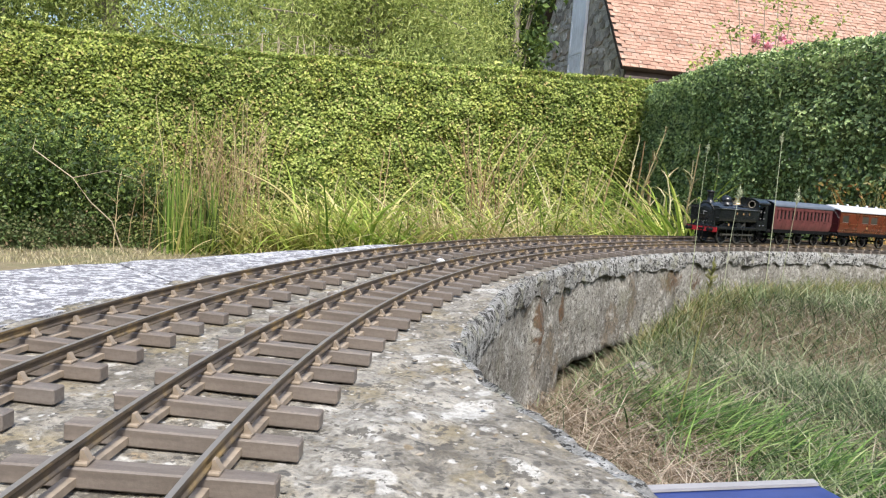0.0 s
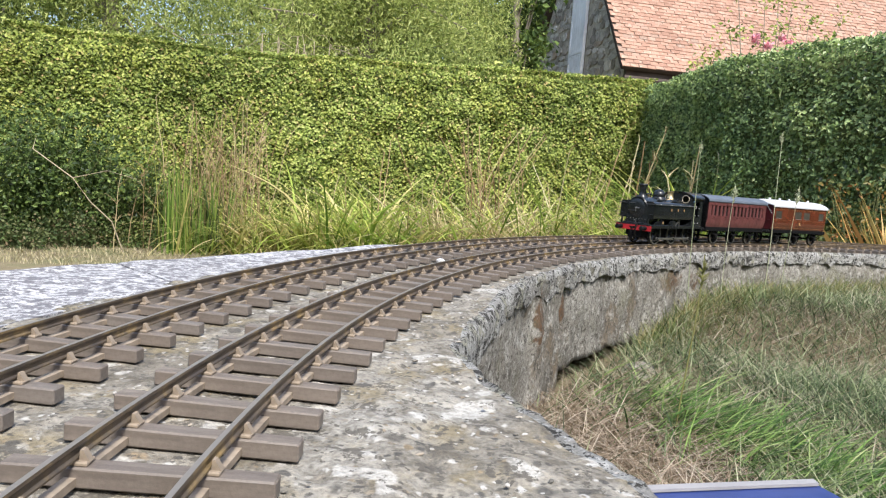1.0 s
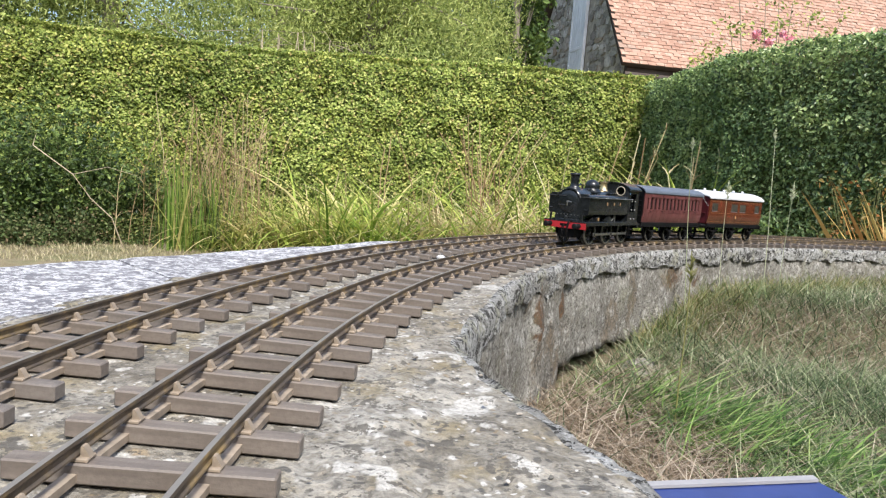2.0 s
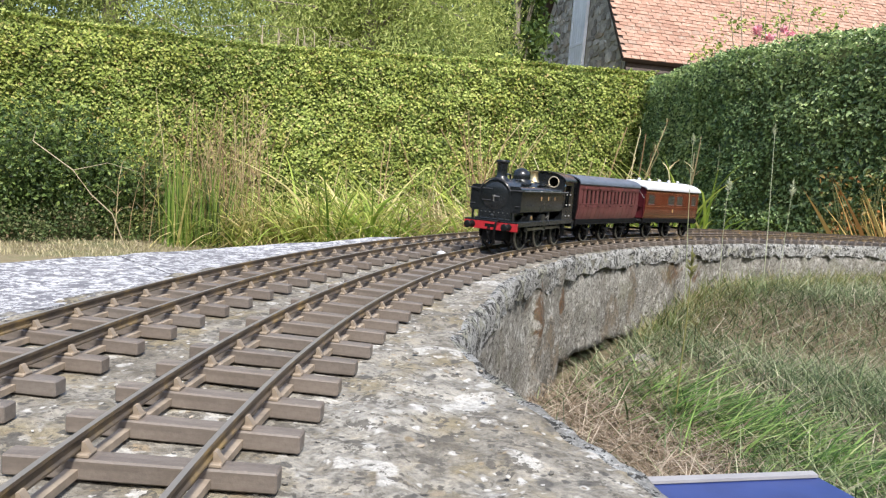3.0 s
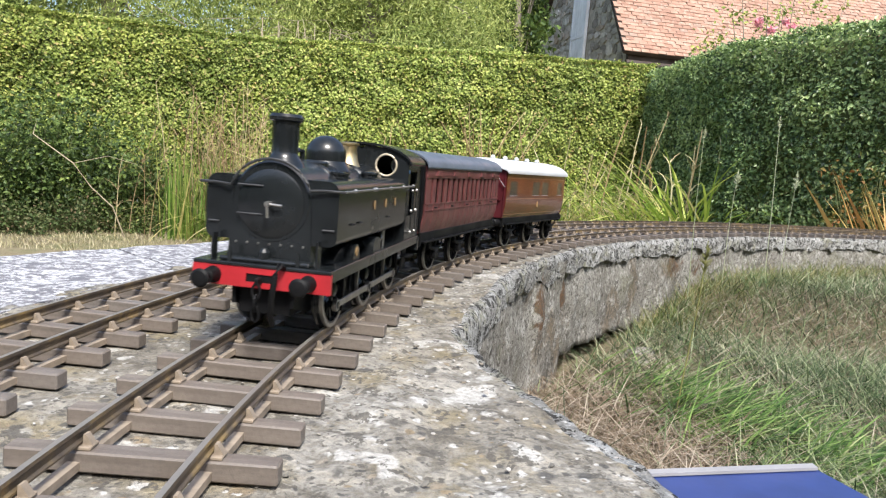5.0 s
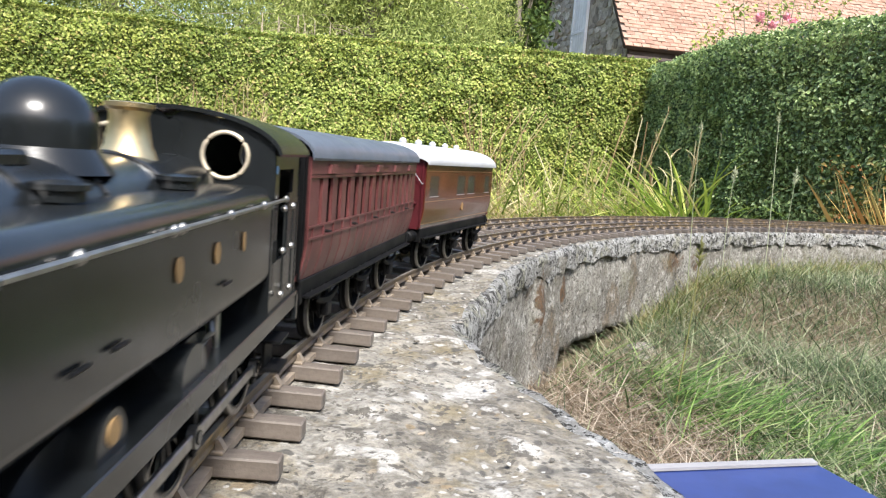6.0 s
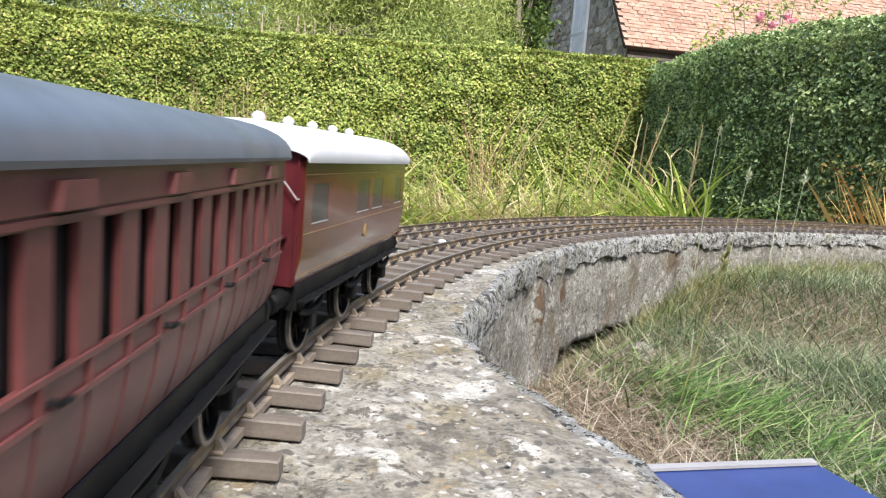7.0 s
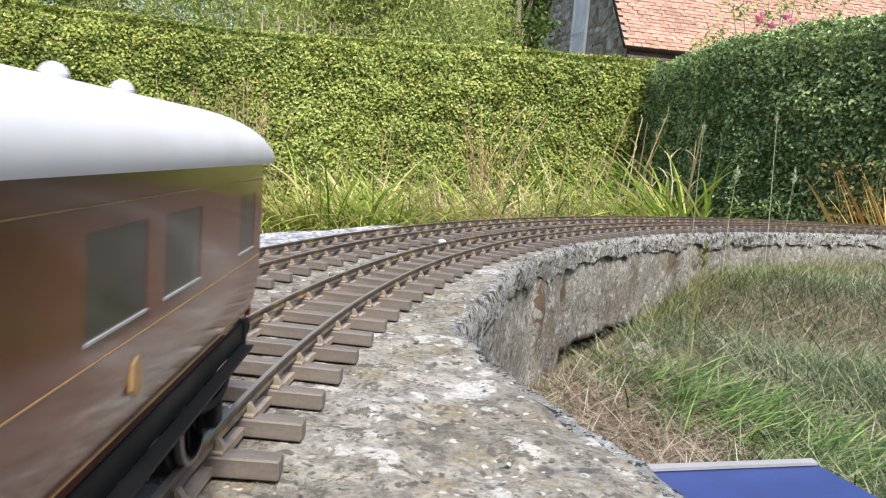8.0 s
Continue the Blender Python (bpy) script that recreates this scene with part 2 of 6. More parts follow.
WHITE_ROOF = painted("white roof paint", (.52, .525, .54), .4, 0, .05, 60)
DARK_GLASS = painted("dark window glass", (.015, .017, .018), .08, 0, .2, 20)
BLUE_MARK = painted("pale blue enamel", (.10, .24, .42), .4, 0, .1, 100)
BLUE = painted("blue plastic", (.022, .04, .15), .35, 0, .2, 20)
PALE = painted("pale grey tape", (.26, .255, .26), .5, 0, .12, 30)
BOARD = painted("pale blue boards", (.82, .84, .88), .6, 0, .12, 3)
DARK_WOOD = painted("dark eaves timber", (.045, .03, .022), .8, 0, .3, 8)


def stone_b(n, l, p):
    o = n.new("ShaderNodeObjectInfo")
    c = ramp(n, l, o.outputs["Random"], (0, (.24, .215, .185)), (.35, (.40, .365, .32)), (.7, (.56, .53, .48)), (.9, (.70, .67, .62)), (1, (.40, .31, .22)))
    v = coords(n, l)
    c = mix(n, l, .6, c, ramp(n, l, noisy(n, l, v, 9, 6, .75), (.4, (.42, .41, .40)), (.58, (1, 1, 1))), "MULTIPLY")
    l.new(c, p.inputs["Base Color"])
    p.inputs["Roughness"].default_value = .95
    bump(n, l, p, noisy(n, l, v, 30, 5, .7), .8, .02)


STONE = mat("rubble stone", stone_b)
MORTAR = painted("lime mortar", (.44, .40, .34), .95, 0, .3, 9)
PEBBLE = leafy("pebbles", [(0, (.10, .095, .085)), (.25, (.18, .165, .14)), (.6, (.27, .25, .22)), (.93, (.42, .40, .37)), (1, (.24, .18, .11))], .9, 0.0)
PINK = leafy("pink petals", [(0, (.66, .22, .30)), (1, (.85, .48, .52))], .5, .3)
GREEN_IRIS = leafy("green strap leaves", [(0, (.06, .13, .025)), (.5, (.14, .225, .04)), (.8, (.26, .31, .07)), (1, (.42, .36, .14))], .4, .35)
HAYLEAF = leafy("straw leaves", [(0, (.34, .25, .13)), (.5, (.56, .46, .27)), (1, (.68, .62, .38))], .6, .25)
MIXED_WEED = leafy("mixed weed leaves", [(0, (.03, .055, .015)), (.5, (.09, .13, .035)), (.85, (.20, .23, .07)), (1, (.27, .19, .10))], .55, .3)
PALE_WEED = leafy("pale weed leaves", [(0, (.035, .06, .02)), (.5, (.09, .13, .04)), (.85, (.16, .17, .075)), (1, (.24, .17, .10))], .6, .3)
FOXTAIL = leafy("olive seeding grass", [(0, (.13, .14, .04)), (1, (.28, .27, .10))], .6, .2)
STALK = leafy("pale seeding grass", [(0, (.34, .38, .22)), (1, (.55, .56, .40))], .6, .2)
RUST_WEED = leafy("rusty weed leaves", [(0, (.06, .08, .02)), (.6, (.13, .13, .035)), (1, (.28, .12, .04))], .5, .25)
LAWN = leafy("parched lawn", [(0, (.17, .17, .08)), (.5, (.33, .29, .16)), (1, (.46, .40, .26))], .6, .2)
STRAP = leafy("bright strap leaves", [(0, (.09, .17, .025)), (.4, (.24, .34, .055)), (.75, (.46, .50, .12)), (1, (.62, .54, .25))], .4, .35)
SEED = leafy("seeding stems", [(0, (.20, .12, .06)), (.6, (.36, .26, .14)), (1, (.48, .40, .22))], .7, .1)
DRY_TWIG = painted("dry twig", (.34, .28, .19), .9, 0, .3, 20)

# ---------------------------------------------------------------- mesh helpers
def link(name, verts, faces, material, parent=None, label="", smooth=False):
    me = bpy.data.meshes.new(name)
    me.from_pydata([tuple(v) for v in verts] if not isinstance(verts, np.ndarray) else verts.tolist(), [], faces if isinstance(faces, list) else faces.tolist())
    me.update()
    if smooth:
        me.shade_smooth()
    me.materials.append(material)
    ob = new(name, me)
    ob.parent = parent
    return tagged(ob, label)


def part(name, bm, material, parent=None, label="", smooth=False):
    me = bpy.data.meshes.new(name)
    bmesh.ops.recalc_face_normals(bm, faces=bm.faces[:])
    bm.to_mesh(me)
    bm.free()
    if smooth:
        me.shade_smooth()
        me.set_sharp_from_angle(angle=radians(32))
    me.materials.append(material)
    ob = new(name, me)
    ob.parent = parent
    return tagged(ob, label)


def thing(name, label, category, m=None, group="", kind=""):
    ob = new(name)
    ob.empty_display_size = .02
    if m is not None:
        ob.matrix_world = m
    return tagged(ob, label, category, group, kind)


def box(bm, x0, x1, y0, y1, z0, z1, bevel=0.0, seg=2):
    vs = [bm.verts.new((x, y, z)) for z in (z0, z1) for x, y in ((x0, y0), (x1, y0), (x1, y1), (x0, y1))]
    fs = [bm.faces.new([vs[i] for i in f]) for f in ((3, 2, 1, 0), (4, 5, 6, 7), (0, 1, 5, 4), (1, 2, 6, 5), (2, 3, 7, 6), (3, 0, 4, 7))]
    if bevel:
        bmesh.ops.bevel(bm, geom=list({e for f in fs for e in f.edges}), offset=bevel, segments=seg, affect="EDGES", profile=.5)
    return bm


def turned(bm, profile, m=None, seg=24):
    """A body of revolution about local z from (radius, height) pairs."""
    m = m or Matrix()
    rings = []
    for r, z in profile:
        rings.append([bm.verts.new(m @ Vector((r * math.cos(2 * math.pi * i / seg), r * math.sin(2 * math.pi * i / seg), z))) for i in range(seg)])
    for a, b in zip(rings, rings[1:]):
        for i in range(seg):
            bm.faces.new((a[i], a[(i + 1) % seg], b[(i + 1) % seg], b[i]))
    bm.faces.new(rings[0][::-1]), bm.faces.new(rings[-1])
    return bm


def rod(bm, a, b, r, seg=8):
    a, b = Vector(a), Vector(b)
    m = Matrix.Translation(a) @ (b - a).to_track_quat("Z", "Y").to_matrix().to_4x4()
    return turned(bm, [(r, 0), (r, (b - a).length)], m, seg)


def extrude(bm, outline, axis, lo, hi):
    """A prism: the outline's pairs lie across the axis ('x': y,z; 'y': x,z; 'z': x,y)."""
    def at(u, v, w):
        return {"x": (w, u, v), "y": (u, w, v), "z": (u, v, w)}[axis]
    a = [bm.verts.new(at(u, v, lo)) for u, v in outline]
    b = [bm.verts.new(at(u, v, hi)) for u, v in outline]
    k = len(outline)
    for i in range(k):
        bm.faces.new((a[i], a[(i + 1) % k], b[(i + 1) % k], b[i]))
    bm.faces.new(a[::-1]), bm.faces.new(b)
    return bm


def leaves(rng, points, normals, size, spread=.6, aspect=.62):
    """Folded four-cornered leaves at points, turned about normals with some scatter: arrays of vertices and faces."""
    k = len(points)
    nrm = normals + rng.normal(0, spread, (k, 3))
    nrm /= np.linalg.norm(nrm, axis=1)[:, None]
    t = rng.normal(0, 1, (k, 3))
    t -= (t * nrm).sum(1)[:, None] * nrm
    t /= np.linalg.norm(t, axis=1)[:, None]
    b = np.cross(nrm, t)
    s = (size * rng.uniform(.6, 1.35, k))[:, None]
    tip, base = points + t * s * .5, points - t * s * .5
    l, r = points + b * s * aspect * .5 + nrm * s * .12, points - b * s * aspect * .5 + nrm * s * .12
    v = np.stack([base, r, tip, l], 1).reshape(-1, 3)
    i = np.arange(k)[:, None] * 4
    f = np.concatenate([i + [0, 1, 2], i + [0, 2, 3]], 0)
    return v, f


def blades(rng, base, length, width, lean, segs=4, droop=1.0, aim=None, low=.3):
    """Curved grass blades rising from base points: arrays of vertices and faces."""
    k = len(base)
    az = rng.uniform(0, 2 * math.pi, k) if aim is None else aim
    d = np.stack([np.cos(az), np.sin(az), np.zeros(k)], 1)
    side = np.stack([-np.sin(az + rng.normal(0, .8, k)), np.cos(az), np.zeros(k)], 1)
    rows = []
    ang = lean * rng.uniform(low, 1, k)
    pos = base.copy()
    for j in range(segs + 1):
        w = (width * (1 - (j / segs) ** 1.6) + 1e-5)[:, None] * .5
        rows += [pos - side * w, pos + side * w]
        step = (length / segs)[:, None]
        pos = pos + step * (d * np.sin(ang)[:, None] + np.array([0, 0, 1.0]) * np.cos(ang)[:, None])
        ang = ang + droop * lean / segs * rng.uniform(.4, 1.4, k)
    v = np.stack(rows, 1).reshape(-1, 3)
    n2 = 2 * (segs + 1)
    i = np.arange(k)[:, None] * n2
    f = np.concatenate([i + [2 * j, 2 * j + 1, 2 * j + 3, 2 * j + 2] for j in range(segs)], 0)
    return v, f

# ---------------------------------------------------------------- ground
GIN = ZR - 0.215              # grass inside the curve


def smooth(a, b, x):
    t = min(1.0, max(0.0, (x - a) / (b - a)))
    return t * t * (3 - 2 * t)


def off_of(x, y):
    a = math.atan2(y - CY, -(x - CX))
    a2 = min(1.75, max(-1.3, a))
    return math.hypot(x - CX, y - CY) - (RM + A1 * (a2 - .6) ** 2 + A2 * (a2 - .6) ** 3)


def ground_z(x, y):
    d = off_of(x, y)
    inner = GIN + .085 * smooth(1.34, 1.72, y) + .015 * noise.noise(Vector((x * 3, y * 3, 1)))
    outer = .12 * smooth(.3, .9, d) + .03 * noise.noise(Vector((x * .7, y * .7, 4)))
    k = smooth(0.02, .17, d)
    return inner * (1 - k) + outer * k


def build_ground():
    u = np.linspace(-1, 1, 230)
    c = np.sinh(u * 7.4) / np.sinh(7.4) * 600
    xs, ys = c + 1.0, c + 1.0
    v = [(x, y, ground_z(x, y)) for y in ys for x in xs]
    n = len(u)
    f = [(j * n + i, j * n + i + 1, (j + 1) * n + i + 1, (j + 1) * n + i) for j in range(n - 1) for i in range(n - 1)]
    tagged(link("ground", v, f, SOIL, smooth=True), "rough dry soil and thin turf of the garden", "ground", kind="structure")


build_ground()


# ---------------------------------------------------------------- viaduct
def inner_edge(s):
    e = float(np.interp(s, [-.6, -.2, .02, .045, .077, .141, .209, .3047, .363, .58, .77, .95, 1.25, 1.7, 3.4],
                        [-.30, -.25, -.212, -.207, -.20, -.165, -.135, -.098, -.100, -.087, -.072, -.066, -.057, -.054, -.054]))
    return e + .006 * noise.noise(Vector((s * 9, 0, 3))) + .0025 * noise.noise(Vector((s * 45, 0, 9)))


def outer_edge(s):
    return .205


COPE = .032


def build_deck():
    """The concrete deck: an uneven top, a worn lip and a rough edge course."""
    ss = np.arange(-1.25, 3.3, .0075)
    cols = 46
    j_in = (1.0, .9, .7, .3, 0)          # the near edge falls back under itself
    verts, faces, edge = [], [], []
    for s in ss:
        e, o = inner_edge(s), outer_edge(s)
        row = []
        thick = COPE * (1 + .45 * noise.noise(Vector((s * 11, 5, 0))) + .25 * noise.noise(Vector((s * 37, 8, 0))))
        for j, (k, dz) in enumerate([(0, -thick), (0, -thick * .66), (-.001, -thick * .33), (.001, -.006), (.004, -.0015)]):
            k += (.010 * j_in[j]) * (1 - smooth(.22, .42, s))
            q = along(s, e + k, ZB + dz)
            w = (.006 * noise.noise(q * 38) + .0055 * noise.noise(q * 95) + .004 * noise.noise(q * 210)) * (.30 + .45 * smooth(.3, .8, s))
            q = along(s, e + k + w, ZB + dz + .003 * noise.noise(q * 70))
            row.append(q)
        for j in range(cols):
            t = (j + 1) / cols
            t = t ** 1.25
            off = e + .004 + (o - e - .004) * t
            q = along(s, off, ZB)
            near = min(abs(off - c) for c in (0, RC - RA))
            calm = smooth(.045, .06, near)
            dz = (.0036 * noise.noise(q * 24) + .0030 * noise.noise(q * 70)) * (.30 + .70 * calm) - .0014
            dz -= .006 * smooth(.14, .0, off - e + .11) * (1 if s < .5 else .4) * abs(noise.noise(q * 14))
            q.z += dz
            row.append(q)
        row.append(along(s, o, ZB - .10))
        verts += row
    w = cols + 6
    for i in range(len(ss) - 1):
        for j in range(w - 1):
            a = i * w + j
            (edge if j < 6 else faces).append((a, a + w, a + w + 1, a + 1))
    tagged(link("coping", verts, edge, COPING, smooth=True), "pitted grey lichened edge course of the deck", "coping", kind="structure")
    ob = link("track_deck", verts, faces, CONCRETE, smooth=True)
    tagged(ob, "weathered grey concrete deck of the garden railway", "concrete deck", kind="structure")


build_deck()


def build_viaduct_wall():
    """Beam under the lip, with piers, from a rough grid."""
    ss = np.arange(-1.25, 3.3, .008)
    verts, faces = [], []
    rows = 15
    for s in ss:
        e = inner_edge(s) + .0045 - .007 * smooth(.795, .815, s) * smooth(.940, .932, s)
        bottom = ZR - .184 + .006 * noise.noise(Vector((s * 12, 2, 2)))
        for piers in ((-.4, .935), (1.335, 1.43), (1.75, 1.9), (2.4, 2.55)):
            if piers[0] < s < piers[1]:
                bottom = GIN - .08
        for j in range(rows):
            z = ZB - .010 + (bottom - ZB + .010) * j / (rows - 1)
            q = along(s, e, z)
            k = .007 * noise.noise(q * 20) + .004 * noise.noise(q * 70) + .003 * noise.noise(q * 140)
            verts.append(along(s, e + k, z))
        verts.append(along(s, .19, bottom))
        verts.append(along(s, .19, ZB - .09))
    w = rows + 2
    for i in range(len(ss) - 1):
        for j in range(w - 1):
            a = i * w + j
            faces.append((a, a + 1, a + w + 1, a + w))
    ob = link("viaduct_wall", verts, faces, WALL, smooth=True)
    tagged(ob, "stained rough concrete beam and piers carrying the track", "wall", kind="structure")
    # outer retaining face
    verts, faces = [], []
    so = np.arange(-1.25, 3.3, .03)
    for s in so:
        verts += [along(s, .155, -.1), along(s, .155, ZB - .11), along(s, .20, ZB - .11), along(s, .20, -.1)]
    for i in range(len(so) - 1):
        a = i * 4
        for j in range(4):
            faces.append((a + j, a + (j + 1) % 4, a + 4 + (j + 1) % 4, a + 4 + j))
    tagged(link("wall_outer", verts, faces, WALL), "plain rough concrete retaining wall below the track", "wall", kind="structure")


build_viaduct_wall()


def build_paving():
    p0, p1 = Vector((-.4167, .6839)), Vector((-.1181, 1.2042))
    d = (p1 - p0).normalized()
    cut = .42
    for a, b, t0, t1 in ((-.5, cut - .0015, -1.1, 0.1245), (cut + .0015, 1.0, 0.1275, .655)):
        near = [along(s, .1975, 0) for s in np.linspace(a, b, 26)]
        far = [p0 + d * t for t in np.linspace(t0, t1, 26)]
        bm = bmesh.new()
        rows = []
        m = 14
        for q, r in zip(near, far):
            row = []
            for j in range(m):
                t = j / (m - 1)
                x, y = q.x + (r.x - q.x) * t, q.y + (r.y - q.y) * t
                row.append(bm.verts.new((x, y, ZB - .001 + .0022 * noise.noise(Vector((x * 20, y * 20, 0))))))
            rows.append(row)
        for r0, r1 in zip(rows, rows[1:]):
            for j in range(m - 1):
                bm.faces.new((r0[j], r1[j], r1[j + 1], r0[j + 1]))
        border = [r[0] for r in rows] + rows[-1][1:] + [r[-1] for r in rows[::-1]][1:] + rows[0][1:-1][::-1]
        low = [bm.verts.new((v.co.x, v.co.y, -.1)) for v in border]
        k = len(border)
        for i in range(k):
            bm.faces.new((border[i], border[(i + 1) % k], low[(i + 1) % k], low[i]))
        tagged(part("pavement", bm, PAVING, smooth=False), "lichen-streaked pale concrete paving slab beside the track", "paving slab", kind="structure")


build_paving()


# ---------------------------------------------------------------- hedges
def hedge(name, label, path, height, depth, leaf, count, size, seed, loose=.045, rise=0.0):
    """A clipped hedge along path: a dark twiggy core and single leaves over face, top and back."""
    rng = np.random.default_rng(seed)
    path = [Vector((*p, 0)) for p in path]
    seg = [(b - a).length for a, b in zip(path, path[1:])]
    total = sum(seg)

    def place(t):
        d = t * total
        for a, b, k in zip(path, path[1:], seg):
            if d <= k or b is path[-1]:
                u = (b - a).normalized()
                return a + u * min(d, k), Vector((u.y, -u.x, 0))
            d -= k
    root = thing(name, label, "hedge")
    # core
    nt_, nz = int(total / .12), 14
    verts, faces = [], []
    prof = [(-.10, 0)] + [(-.10, z / nz) for z in range(1, nz)] + [(-.16, .985), (-depth * .5, 1.0), (-depth + .1, .97), (-depth + .1, 0)]
    for i in range(nt_ + 1):
        q, n_ = place(i / nt_)
        tall = height + rise * smooth(.42, 1, i / nt_)
        for o, z in prof:
            zz = z * (tall - .05)
            w = .05 * noise.noise(Vector((q.x * 2, q.y * 2, zz * 2)))
            r = q + n_ * (o + w)
            verts.append((r.x, r.y, zz))
    w_ = len(prof)
    for i in range(nt_):
        for j in range(w_ - 1):
            a = i * w_ + j
            faces.append((a, a + w_, a + w_ + 1, a + 1))
    link("twig_core", verts, faces, TWIG, root)
    # leaves
    pts, nor = np.zeros((count, 3)), np.zeros((count, 3))
    t = rng.uniform(0, 1, count)
    which = rng.uniform(0, 1, count)
    for i in range(count):
        q, n_ = place(t[i])
        tall = height + rise * smooth(.42, 1, t[i])
        if which[i] < .80:
            z = tall * rng.uniform(0, 1) ** .9
            bulge = .05 * noise.noise(Vector((q.x * 2, q.y * 2, z * 2))) + .05 * noise.noise(Vector((q.x * 7, q.y * 7, z * 7)))
            lip = -.08 * smooth(tall - .10, tall, z)
            o = bulge + lip - abs(rng.normal(0, loose))
            r = q + n_ * o
            pts[i], nor[i] = (r.x, r.y, z), (n_.x, n_.y, .55)
        else:
            o = -depth * rng.uniform(0, 1)
            r = q + n_ * o
            up = .03 * noise.noise(Vector((r.x * 2.5, r.y * 2.5, 7))) + abs(rng.normal(0, .012))
            pts[i], nor[i] = (r.x, r.y, tall + up - .03), (0, 0, 1)
    v, f = leaves(rng, pts, nor, size, .55 if loose < .06 else .85)
    link("leaves", v, f, leaf, root)
    return root


hedge("hedge", "clipped sunlit green field-maple hedge behind the flower bed", [(-6.2, 3.4), (-3.9, 4.85), (-3.24, 5.3), (-1.86, 6.0), (-.13, 6.28), (1.72, 6.42)], 1.665, .9, HEDGE, 220000, .0285, 3, .044, .105)
hedge("hedge", "dark shaded clipped hedge running past the track", [(1.60, 6.6), (1.68, 4.66), (2.08, 3.75), (2.5, 2.6), (2.8, .6)], 1.685, .9, HEDGE_DARK, 150000, .0255, 5, .075)
# unseen hedge, added behind the camera to darken reflections and camera-facing sides
hedge("hedge", "unseen hedge added to close the garden behind the camera and dim reflections", [(3.6, .4), (3.0, -2.4), (-4.5, -3.2), (-6.4, -.5), (-6.6, 3.2)], 2.3, .9, HEDGE_DARK, 16000, .085, 7)


